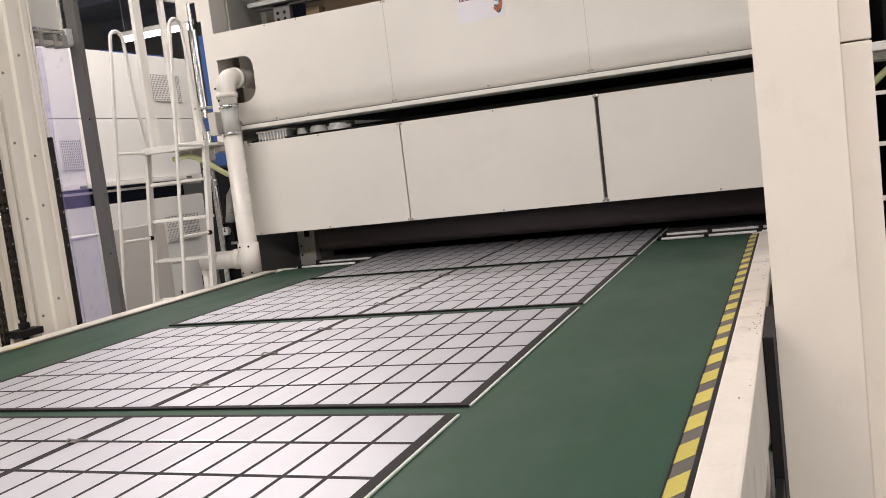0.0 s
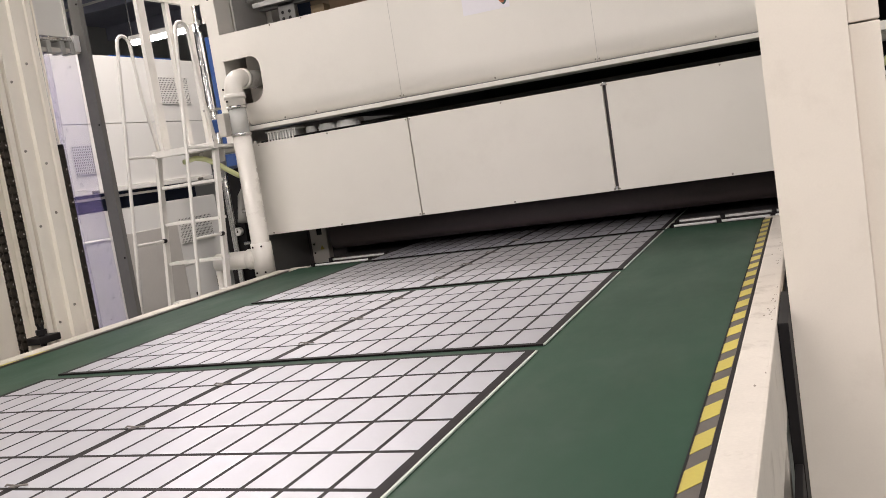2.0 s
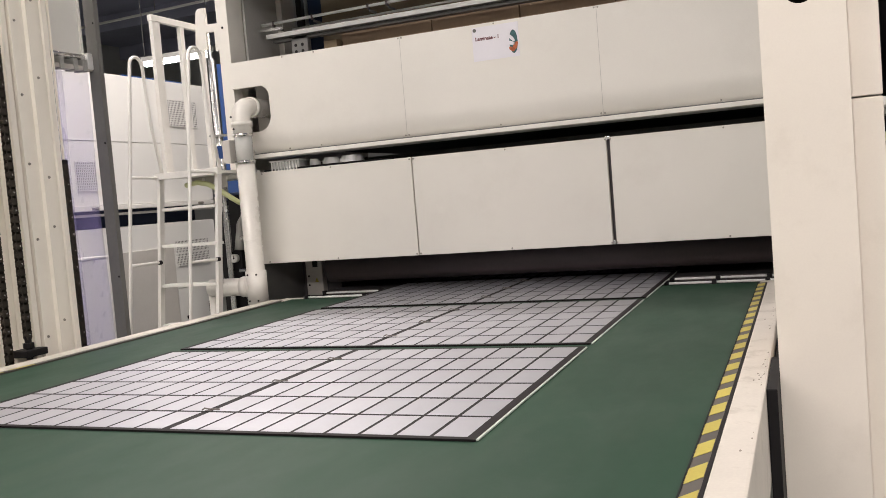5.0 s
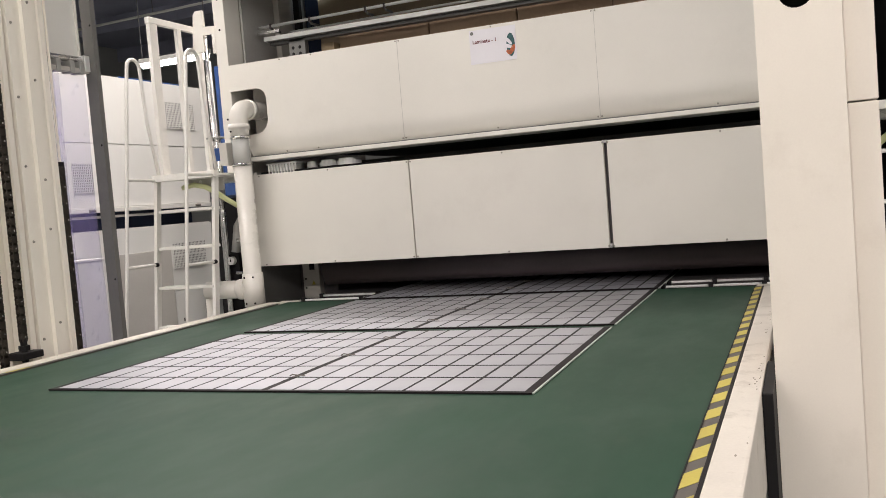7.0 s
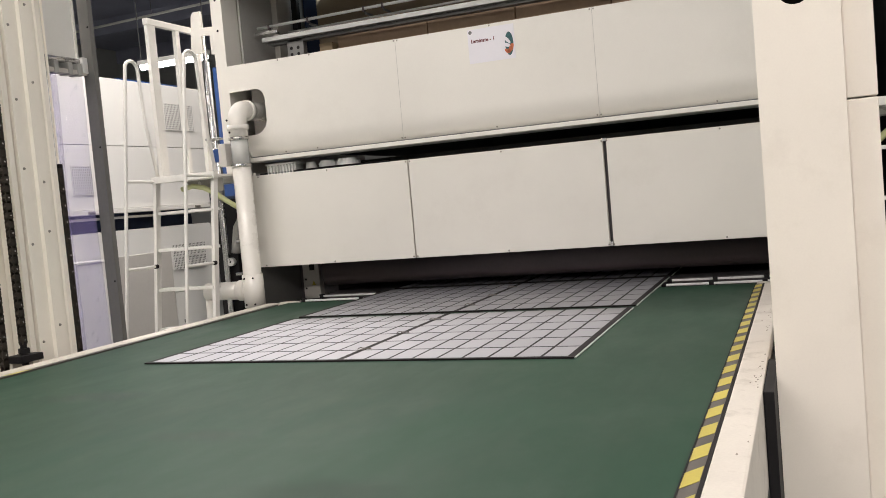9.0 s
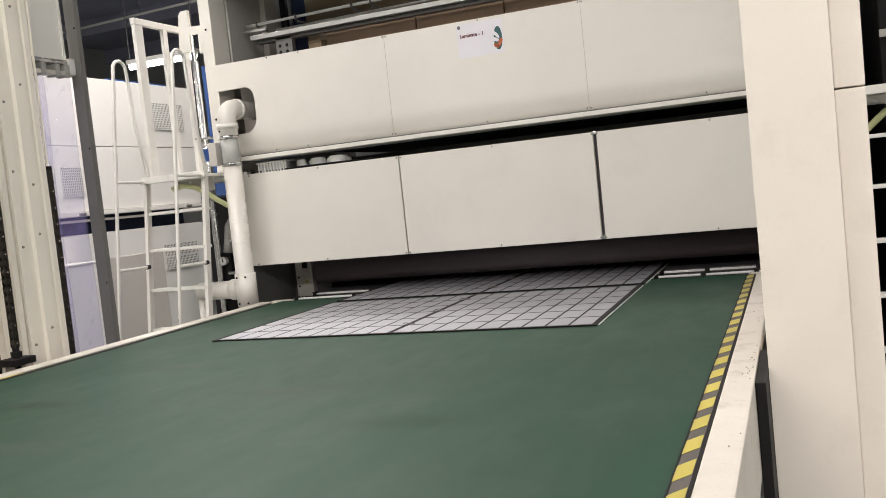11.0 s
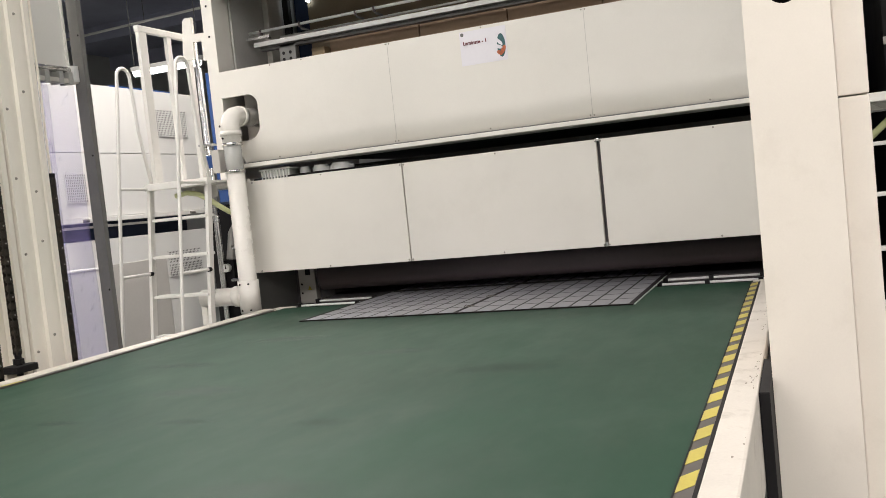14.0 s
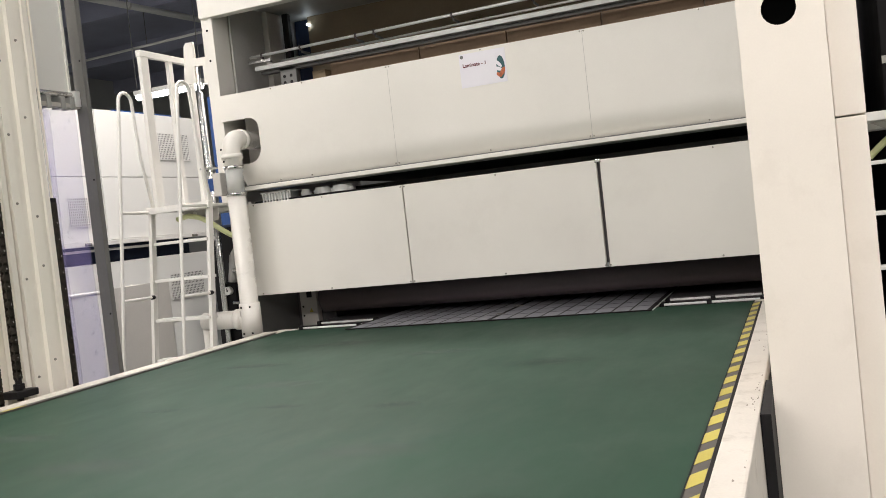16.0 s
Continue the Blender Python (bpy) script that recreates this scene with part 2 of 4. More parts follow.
def ceiling_tube(x, y, z, length, r=0.028):
    c = thing("ceiling_light", (x, y, z), "white batten with a lit fluorescent tube", "ceiling light", "tube lights of the hall")
    part("housing", box(x - length / 2, x + length / 2, y - 0.05, y + 0.05, z - 0.02, z + 0.04, 0.006), CABW, c)
    part("tube", rod((x - length / 2 + 0.03, y, z - 0.045), (x + length / 2 - 0.03, y, z - 0.045), r), TUBE, c, "lit fluorescent tube", smooth=True)
    for s in (-1, 1):
        xx = x + s * (length / 2 - 0.03)
        part("lamp_holder", box(xx - 0.012, xx + 0.012, y - 0.022, y + 0.022, z - 0.07, z - 0.018, 0.004), CABW, c)
        part("hanger", rod((xx, y, z + 0.04), (xx, y, 5.6), 0.006, seg=6), GREYP, c)


# fixtures for the unseen lamps
for x, y, z, watts in UNSEEN_TUBES:
    ceiling_tube(x, y, z, 2.4)
# The one tube in view, thickened so its shape takes in the glare.
ceiling_tube(-6.95, 7.6, 3.66, 1.12, 0.045)

# ---------------------------------------------------------------- conveyor
BX0, BX1 = -2.21, 0.462      # belt's edges
conveyor = thing("conveyor", (-0.87, -1.5, 0), "long cream feed conveyor with striped edge tape", "conveyor")
part("bed", box(BX0 - 0.01, 0.49, -6.5, 2.3, 0.8, 0.944), GREYB, conveyor)
part("side_rail", box(0.507, 0.578, -6.5, 2.26, 0.72, 0.962, 0.006), RAILP, conveyor, "cream rail with black scuff marks")
part("side_rail", box(-2.3, -2.215, -6.5, 2.26, 0.72, 0.9585, 0.002), RAILP, conveyor)
for y in (-5.6, -2.6, 0.0, 1.9):
    for x in (0.54, -2.26):
        part("leg", box(x - 0.03, x + 0.03, y - 0.04, y + 0.04, 0.02, 0.72, 0.005), RAILP, conveyor)
        part("foot", rod((x, y, 0), (x, y, 0.03), 0.05), BLACK, conveyor)
part("end_roller", rod((BX0, 2.3, 0.872), (0.47, 2.3, 0.872), 0.072, seg=24), GREYP, conveyor, smooth=True)
part("cross_beam", box(-2.26, 0.555, -0.04, 0.04, 0.45, 0.53, 0.004), RAILP, conveyor)
tape = part("edge_tape", box(0.464, 0.5062, -2.6, 2.24, 0.944, 0.9562), TAPEK, conveyor, "black and yellow hazard tape")
tape_l = part("edge_tape", box(-2.2148, -2.19, -2.6, 2.2, 0.944, 0.9562), TAPEK, conveyor, "black and yellow hazard tape")

def belt_bend():
    """The belt where it turns down round the end roller."""
    bm = bmesh.new()
    rows = []
    for r in (0.0785, 0.0725):
        ring = []
        for k in range(11):
            a = radians(90 - 17 * k)
            y, z = 2.31 + r * math.cos(a), 0.8715 + r * math.sin(a)
            ring.append((bm.verts.new((BX0 + 0.022, y, z)), bm.verts.new((BX1, y, z))))
        rows.append(ring)
    for ring in rows:
        for a, b in zip(ring, ring[1:]):
            bm.faces.new((a[0], a[1], b[1], b[0]))
    return bm


belt = thing("conveyor_belt", (-0.87, 0, BELT_Z), "dark green rubber conveyor belt, slightly stained", "conveyor belt")
part("belt_sheet", box(BX0 + 0.022, BX1, -6.4, 2.31, 0.944, BELT_Z), BELT, belt)
part("belt_bend", belt_bend(), BELT, belt, smooth=True)

# black drive units beside the rail; their lower plates paint the gap's shade
drive = thing("drive_unit", (0.66, 0.3, 0), "black drive housing between rail and column", "drive unit")
part("housing", box(0.5788, 0.6045, 0.02, 0.42, 0.1, 0.957, 0.003), BLACK, drive)
# Cover, base and front panel are black to paint the gap's darkness.
part("cover", box(0.581, 0.603, 0.43, 1.1, 0.3, 0.925, 0.003), BLACK, drive)
part("base", box(0.581, 0.6035, 0.02, 1.1, 0.0, 0.098, 0.003), BLACK, drive)
part("floor_panel", box(0.5825, 0.602, -0.62, 0.015, 0.0, 0.6, 0.003), BLACK, drive)

# chrome rollers between conveyor and laminator, white to paint their reflections
for y, z in ((2.475, 0.94), (2.7, 0.938)):
    r = thing("transfer_roller", (-0.87, y, z), "slim chrome transfer roller, shine painted white, in black holders", "roller", "transfer rollers")
    part("shaft", rod((-2.2, y, z), (0.56, y, z), 0.0065, seg=14), SHINEW, r, smooth=True)
    for x in (-2.18, -1.78, -1.55, -1.0, -0.4, 0.0, 0.24, 0.5):
        part("holder", box(x - 0.012, x + 0.012, y - 0.016, y + 0.016, z - 0.05, z + 0.014, 0.003), BLACK, r)
part("roller_beam", box(-2.3, 0.6, 2.38, 2.72, 0.78, 0.888, 0.004), GREYB, conveyor)

# ---------------------------------------------------------------- laminator
lam = thing("laminator", (-0.86, 3.4, 0), "large cream laminating press with two stacked cover beams", "laminator")
LX0, LX1 = -2.495, 0.75
BY = 2.5
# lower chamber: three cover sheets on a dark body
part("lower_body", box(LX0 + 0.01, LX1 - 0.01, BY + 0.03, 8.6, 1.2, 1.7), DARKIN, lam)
seams = (LX0, -1.412, -0.262, LX1)
for k in range(3):
    a, b = seams[k], seams[k + 1]
    part("cover_sheet", box(a + (0.01 if k == 2 else 0.004), b - (0.01 if k == 1 else 0.004), BY, BY + 0.03, 1.16, 1.735, 0.003), WHITE, lam, "cream sheet-metal cover")
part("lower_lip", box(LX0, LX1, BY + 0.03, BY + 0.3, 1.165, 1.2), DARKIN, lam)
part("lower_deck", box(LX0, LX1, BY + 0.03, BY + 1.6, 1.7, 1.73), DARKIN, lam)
# tunnel, dark in colour to deepen its shade
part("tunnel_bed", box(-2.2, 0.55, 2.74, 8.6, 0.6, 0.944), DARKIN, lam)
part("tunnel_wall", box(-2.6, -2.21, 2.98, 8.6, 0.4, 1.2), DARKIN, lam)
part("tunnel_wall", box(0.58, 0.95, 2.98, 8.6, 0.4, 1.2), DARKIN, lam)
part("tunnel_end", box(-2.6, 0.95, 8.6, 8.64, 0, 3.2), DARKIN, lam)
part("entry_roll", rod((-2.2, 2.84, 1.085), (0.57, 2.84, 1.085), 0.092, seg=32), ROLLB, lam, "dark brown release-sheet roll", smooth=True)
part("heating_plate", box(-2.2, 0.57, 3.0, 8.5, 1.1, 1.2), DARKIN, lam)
part("side_plate", box(-2.512, -2.498, 2.52, 2.98, 0.3, 1.163), GREYP, lam)
part("side_plate", box(0.74, 0.755, 2.52, 2.98, 0.3, 1.163), GREYP, lam)
# hinge block with marker by the tunnel mouth
guide_block = part("guide_block", box(-2.44, -2.315, 2.92, 2.978, 0.9, 1.16, 0.005), GREYB, lam, "grey guide block with a yellow marker")
# upper beam, with the notch for the pipe
UZ0, UZ1 = 1.85, 2.426
ux0, ux1 = -2.585, 0.86
UY = 2.47
hx, hz0, hz1 = -2.317, 1.985, 2.265
pts = [(ux1, hz0), (ux1, UZ1), (ux0, UZ1), (ux0, hz1)]
pts += [(hx - 0.07 + 0.07 * math.sin(radians(a)), hz1 - 0.07 + 0.07 * math.cos(radians(a))) for a in range(0, 91, 15)]
pts += [(hx - 0.09 + 0.09 * math.cos(radians(a)), hz0 + 0.09 - 0.09 * math.sin(radians(a))) for a in range(0, 91, 15)]
part("upper_cover", outline(pts, UY, UY + 0.03), WHITE, lam, "cream sheet-metal cover with a pipe notch")
bm = bmesh.new()
rows = []
for k in range(11):
    u = k / 10
    y, z = UY + 0.045 * u ** 2.2, hz0 - (hz0 - UZ0 - 0.002) * u
    rows.append([bm.verts.new((x, y, z)) for x in (ux0 + 0.11, ux1)])
for a, b in zip(rows, rows[1:]):
    bm.faces.new((a[0], a[1], b[1], b[0]))
part("curved_skirt", bm, WHITE, lam, smooth=True)
part("skirt_back", box(ux0 + 0.11, ux1, UY + 0.05, UY + 0.06, UZ0, hz0), GREYB, lam)
part("upper_lip", box(ux0 + 0.11, ux1, UY - 0.012, UY + 0.22, UZ0 - 0.03, UZ0 - 0.006, 0.003), WHITE, lam)
# Dark strip draws the shaded joint line between skirt and lip.
part("seal_strip", box(ux0 + 0.11, ux1, UY + 0.03, UY + 0.05, UZ0 - 0.0058, UZ0 + 0.003), GREYP, lam, "dark grey strip drawn as the joint's shade")
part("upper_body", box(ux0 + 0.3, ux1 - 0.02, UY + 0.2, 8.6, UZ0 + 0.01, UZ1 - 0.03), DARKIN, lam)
part("upper_back", box(ux0 + 0.02, ux0 + 0.29, UY + 0.24, UY + 0.28, UZ0, UZ1 - 0.03), GREYB, lam)
# Dark back sheet gives the slot its shade by colour.
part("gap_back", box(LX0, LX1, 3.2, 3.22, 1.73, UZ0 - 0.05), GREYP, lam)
# uprights and top beam
for x0, x1 in ((-2.67, -2.588), (0.865, 0.95)):
    part("upright", box(x0, x1, BY + 0.0, BY + 0.17, 1.75, 3.4, 0.004), WHITE, lam)
    part("side_frame", box(x0, x0 + 0.03, BY + 0.17, 4.4, 1.75, 3.4), WHITE, lam)
part("top_beam", box(-2.67, 0.95, BY - 0.02, BY + 0.05, 2.925, 3.4, 0.006), WHITE, lam, "cream top beam")
part("recess_back", box(-2.64, 0.93, 4.0, 4.04, 2.4, 3.08), LINER, lam)
# Roof added to keep overhead lamp light out of the recess.
part("recess_roof", box(-2.64, 0.93, BY + 0.055, 4.0, 3.05, 3.08), LINER, lam)
part("recess_liner", box(-2.585, -2.57, BY + 0.171, 4.0, 2.41, 3.05), LINER, lam, "dark grey inner side sheet")
part("recess_floor", box(-2.55, 0.9, UY + 0.05, 4.0, 2.39, 2.41), DARKIN, lam)

# ---------------------------------------------------------------- lift posts and columns
def column_front():
    """The column's front plate, with its sides bent back and a round hole high up."""
    bm = box(0.606, 0.812, 0.2, 0.206, 0.0, 1.845)
    box(0.606, 0.812, 0.2, 0.206, 2.045, 3.0, bm=bm)
    hole = plate_with_hole(0.606, 0.812, 1.845, 2.045, 0.707, 1.945, 0.042, 0.2, 0.206)
    me = bpy.data.meshes.new("hole")
    hole.to_mesh(me)
    hole.free()
    bm.from_mesh(me)
    box(0.606, 0.61, 0.206, 0.75, 0.0, 3.0, bm=bm)
    box(0.808, 0.812, 0.206, 0.75, 0.0, 3.0, bm=bm)
    return bm


col = thing("lift_column", (0.75, 0.4, 0), "wide cream steel column with a round hole", "column")
part("front_plate", column_front(), CREAM, col)
part("body", box(0.6075, 0.8105, 0.34, 0.75, 0.0, 3.0, 0.003), CREAM, col)
# Black sheet paints the darkness inside the round hole.
part("hole_backing", box(0.64, 0.78, 0.335, 0.339, 1.87, 2.02), BLACK, col, "black sheet standing for the shade in the hole")
part("side_cover", box(0.815, 0.888, 0.26, 0.75, 0.0, 1.655, 0.004), CREAM, col)
part("side_cover", box(0.815, 0.888, 0.26, 0.75, 1.659, 3.0, 0.004), CREAM, col)
part("back_strip", box(0.806, 0.818, 0.3, 0.7, 0.0, 3.0), BLACK, col)

# ---------------------------------------------------------------- solar sheets
PW, PD = 1.72, 1.097
PITCH = 1.154
SKEW = 0.12           # the modules lie a little askew on the belt, degrees


def solar_module(y_near):
    m = thing("solar_module", (-PW / 2, y_near, BELT_Z), "unframed solar laminate, white cells on a dark grid", "solar module", "modules on the belt")
    z = BELT_Z + 0.0006
    part("glass_sheet", box(-PW, 0, y_near + 0.005, y_near + PD - 0.005, z, z + 0.0045, 0.001), EDGE, m)
    part("grid_sheet", box(-PW + 0.004, -0.0055, y_near, y_near + PD, z + 0.0002, z + 0.0052), GRID, m)
    x_m, y_m, gap, mid = 0.03, 0.0175, 0.0103, 0.026
    cw = ((PW - 2 * x_m - mid) / 2 - 8 * gap) / 9
    gy = 0.0142
    ch = (PD - 2 * y_m - 5 * gy) / 6
    places = []
    for h in (0, 1):
        for i in range(9):
            x = -PW + x_m + h * (9 * cw + 8 * gap + mid) + i * (cw + gap)
            for j in range(6):
                places.append(pose(x + cw / 2, y_near + y_m + j * (ch + gy) + ch / 2, z + 0.00535))
    pieces("cell", box(-cw / 2, cw / 2, -ch / 2, ch / 2, 0, 0.0002), CELL, places, m)
    return m


MODULES = [solar_module(0.012 - 7 * SPEED + k * PITCH) for k in range(4)]

# ---------------------------------------------------------------- tape stripes and rail screws
def stripe_mesh(w, length, slant):
    bm = bmesh.new()
    low = [(-w / 2, 0), (w / 2, slant), (w / 2, slant + length), (-w / 2, length)]
    a = [bm.verts.new((x, y, 0)) for x, y in low]
    b = [bm.verts.new((x, y, 0.0008)) for x, y in low]
    bm.faces.new(a), bm.faces.new(b)
    for k in range(4):
        bm.faces.new((a[k], a[(k + 1) % 4], b[(k + 1) % 4], b[k]))
    return bm


pieces("yellow_stripe", stripe_mesh(0.031, 0.086, 0.046), YELLOW, [pose(0.4815, -0.702 + 0.1545 * k, 0.9564) for k in range(-12, 19)], tape)
pieces("yellow_stripe", stripe_mesh(0.02, 0.092, 0.03), YELLOW, [pose(-2.2025, -0.66 + 0.1545 * k, 0.9564) for k in range(-12, 7)], tape_l)
part("tape_border", box(0.4632, 0.4672, -2.6, 2.24, 0.9566, 0.9572), BLACK, conveyor)
part("tape_border", box(0.4985, 0.5062, -2.6, 2.24, 0.9566, 0.9574), BLACK, conveyor)
part("rail_end", box(0.47, 0.6, 2.262, 2.33, 0.86, 0.956, 0.006), RAILP, conveyor)
part("rail_end", box(-2.28, -2.16, 2.262, 2.4, 0.86, 0.949, 0.002), RAILP, conveyor)


def scuffs():
    """Black rubbed marks on the rail, as thin irregular flakes."""
    rng = random.Random(4)
    bm = bmesh.new()
    for k in range(38):
        c = rng.choice((0.15, 0.32, 0.22, 0.06, 0.95, 1.15, 1.3, -0.35))
        x, y = 0.571 - abs(rng.gauss(0, 0.012)), c + rng.gauss(0, 0.06)
        n = rng.randint(6, 9)
        r = rng.uniform(0.001, 0.0045)
        vs = []
        for i in range(n):
            a = 2 * math.pi * i / n
            q = r * rng.uniform(0.5, 1.2)
            vs.append(bm.verts.new((min(x + q * math.cos(a) * 0.7, 0.571), y + q * math.sin(a) * 2.6, 0.9624)))
        bm.faces.new(vs)
    return bm


SC = part("scuff_marks", scuffs(), material("scuff", (0.2, 0.17, 0.14), 0.6, vary=0.3, coarse=30), conveyor, "dark rubbed scuff marks")
SC["kind"] = "stuff"

# ---------------------------------------------------------------- screws of the covers
screws = [pose(x, BY, z) for x in (-2.44, -1.95, -1.425, -1.4, -0.84, -0.276, -0.248, 0.33) for z in (1.17, 1.724)]
pieces("screw", bolt_mesh(0.0055, 0.004), ZINC, screws, lam)
screws = [pose(x, UY, z) for x in (-2.2, -1.98, -1.42, -1.4, -0.84, -0.28, -0.26, 0.33) for z in (1.862, 2.417)]
pieces("screw", bolt_mesh(0.005, 0.004), ZINC, screws, lam)
for x in (-1.411, -0.268):
    part("sheet_joint", box(x - 0.0012, x + 0.0012, UY - 0.0012, UY + 0.001, UZ0 + 0.002, UZ1 - 0.002), GREYB, lam)
part("clip", box(-0.27, -0.254, BY - 0.006, BY + 0.01, 1.16, 1.185, 0.002), STEEL, lam)
part("clip", box(-0.276, -0.25, BY - 0.005, BY + 0.01, 1.722, 1.738, 0.002), STEEL, lam)
part("block_slot", box(-2.385, -2.347, 2.9172, 2.919, 1.09, 1.15), BLACK, guide_block, "dark slot")
part("marker", outline([(-2.375, 0.99), (-2.345, 0.99), (-2.36, 1.02)], 2.9175, 2.919), YELLOW, guide_block, "yellow warning triangle")
pieces("screw", bolt_mesh(0.008, 0.004), BLACK, [pose(-2.42, 2.92, z) for z in (0.97, 1.03)], lam)
# things on the lower deck, seen through the slot
hs = thing("finned_block", (-2.3, 2.65, 1.73), "bright finned aluminium block in the slot", "valve block")
part("body", box(-2.4, -2.2, 2.56, 2.66, 1.7305, 1.79, 0.003), ALU, hs)
# Fins, lid and cylinder bodies are white to look lit in the slot.
for k in range(9):
    part("fin", box(-2.395 + 0.022 * k, -2.387 + 0.022 * k, 2.545, 2.56, 1.732, 1.79), SHINEW, hs)
part("lid", box(-2.41, -2.19, 2.548, 2.67, 1.79, 1.8, 0.002), SHINEW, hs)
for x, r in ((-2.12, 0.035), (-2.0, 0.06), (-1.86, 0.075)):
    f = thing("valve_cylinder", (x, 2.62, 1.73), "bright aluminium cylinder on the deck", "cylinder", "cylinders in the slot")
    part("body", rod((x, 2.62, 1.73), (x, 2.62, 1.776), r, seg=24), SHINEW, f)
    part("cap", rod((x, 2.62, 1.776), (x, 2.62, 1.79), r * 0.85, seg=24), ALU, f)
hose = [(-2.45 + 0.1 * k, 2.545 + 0.02 * math.sin(k), 1.742) for k in range(10)]
single("slot_cable", tube(hose, 0.007, seg=8), BLACK, "black cable lying along the slot", "cable", smooth=True)

# ---------------------------------------------------------------- recess above the upper beam
rk = thing("sensor_rail", (-0.8, 2.8, 2.6), "aluminium rail with two chrome rods above the beam", "rail")
part("tray", box(-2.48, 0.85, 2.76, 2.86, 2.598, 2.628, 0.003), DULL, rk, "dull aluminium tray")
part("rod", rod((-2.53, 2.8, 2.70), (0.85, 2.8, 2.735), 0.0095), ALU, rk, smooth=True)
part("rod", rod((-2.36, 2.9, 2.665), (0.85, 2.9, 2.69), 0.008), ALU, rk, smooth=True)
for x in (-2.44, -2.15, -1.75, -1.62, -1.1, -0.6, -0.1, 0.4):
    z = 2.7 + (x + 2.53) * 0.0104
    part("clamp", box(x - 0.006, x + 0.006, 2.787, 2.813, z - 0.02, z + 0.013, 0.002), ROLLB, rk, "dark brown rod clamp")
    part("cross_link", box(x - 0.005, x + 0.005, 2.813, 2.912, z - 0.032, z - 0.018, 0.002), GREYP, rk)
part("end_arm", box(-2.55, -2.38, 2.795, 2.805, 2.655, 2.675, 0.002), STEEL, rk)
part("bracket", box(-2.32, -2.2, 2.8, 2.84, 2.44, 2.598, 0.004), GREYP, rk, "grey drilled bracket")
# Darker web paints the shaded lower face of the tray.
part("tray_web", box(-2.46, 0.85, 2.8, 2.855, 2.578, 2.598, 0.002), GREYP, rk)
# Black discs paint the dark insides of the drilled holes.
pieces("hole_plug", bolt_mesh(0.012, 0.003), BLACK, [pose(x, 2.8, z) for x in (-2.29, -2.24) for z in (2.5, 2.54)], rk)
for a, b in ((-2.035, -1.405), (-1.397, -0.831), (-0.823, -0.255), (-0.247, 0.32), (0.328, 0.85)):
    part("insulation_board", box(a, b, 2.96, 3.0, 2.412, 2.6, 0.004), BROWN, lam, "brown insulating board")
part("inner_post", box(-2.568, -2.525, 3.05, 3.22, 2.412, 3.048, 0.004), GREYB, lam)
part("inner_post", box(-2.5, -2.455, 3.2, 3.24, 2.412, 3.048, 0.003), BLACK, lam)
# Navy sheet darkens the gap beside the screen by its colour.
part("inner_panel", box(-2.55, -2.36, 3.46, 3.48, 2.412, 3.048), NAVY, lam, "dark blue sheet filling the dark gap")
part("indicator", rod((-2.4, 3.398, 2.99), (-2.4, 3.376, 2.99), 0.008, seg=12), glow("lit_indicator", (0.85, 0.92, 1.0), 20), lam, "small lit white indicator")
part("dark_screen", box(-2.41, 0.86, 3.4, 3.42, 2.412, 3.048), material("olive_screen", (0.25, 0.195, 0.13), 0.3, vary=0.2, coarse=1.5), lam, "dark olive screen")
part("hinge_block", box(-2.14, -2.045, 2.9, 3.0, 2.412, 2.56, 0.004), material("tan_block", (0.33, 0.25, 0.15), 0.6), lam)
pieces("screw", bolt_mesh(0.008, 0.004), BLACK, [pose(-2.63, BY, z) for z in (2.1, 2.66, 2.85)], lam)

# ---------------------------------------------------------------- paper sign
sign = thing("paper_sign", (-0.84, UY, 2.33), "white paper sign with a printed title and coloured emblem", "sign")
sheet = part("sheet", box(-0.968, -0.7, UY - 0.0018, UY - 0.0006, 2.222, 2.408), PAPER, sign)
cu = bpy.data.curves.new("title", "FONT")
cu.body, cu.size, cu.align_x = "Laminate - 1", 0.028, "CENTER"
cu.extrude, cu.offset = 0.0003, 0.0007
to = new("title", cu)
to.matrix_world = pose(-0.88, UY - 0.003, 2.334, 90, 0, 0)
bpy.context.view_layer.update()
tm = bpy.data.meshes.new_from_object(to.evaluated_get(bpy.context.evaluated_depsgraph_get()))
bpy.data.objects.remove(to)
bm = bmesh.new()
bm.from_mesh(tm)
bm.transform(pose(-0.88, UY - 0.003, 2.334, 90, 0, 0))
part("title", bm, INK, sheet, "dark red printed words")


def petal(cx, cz, rx, rz, turn, y):
    pts = []
    for k in range(16):
        a = 2 * math.pi * k / 16
        x, z = rx * math.cos(a), rz * math.sin(a)
        pts.append((cx + x * math.cos(turn) - z * math.sin(turn), cz + x * math.sin(turn) + z * math.cos(turn)))
    return outline(pts, y - 0.0006, y)


part("emblem_disc", petal(-0.731, 2.304, 0.024, 0.064, 0.0, UY - 0.0024), TEAL, sheet, "dark teal oval emblem")
part("emblem_leaf", petal(-0.741, 2.324, 0.009, 0.026, 0.7, UY - 0.0032), PAPER, sheet)
part("emblem_leaf", petal(-0.745, 2.297, 0.01, 0.024, 1.2, UY - 0.0032), PAPER, sheet)
part("emblem_leaf", petal(-0.722, 2.279, 0.012, 0.026, -0.5, UY - 0.0032), ORANGE, sheet)
part("emblem_leaf", petal(-0.743, 2.264, 0.01, 0.018, 0.9, UY - 0.0032), ORANGE, sheet)
part("stamp", petal(-0.952, 2.392, 0.01, 0.01, 0, UY - 0.0024), GREYP, sheet)

# ---------------------------------------------------------------- exhaust pipe
pipe = thing("exhaust_pipe", (-2.46, 2.38, 0), "white plastic exhaust pipe with elbow and clear section", "pipe")
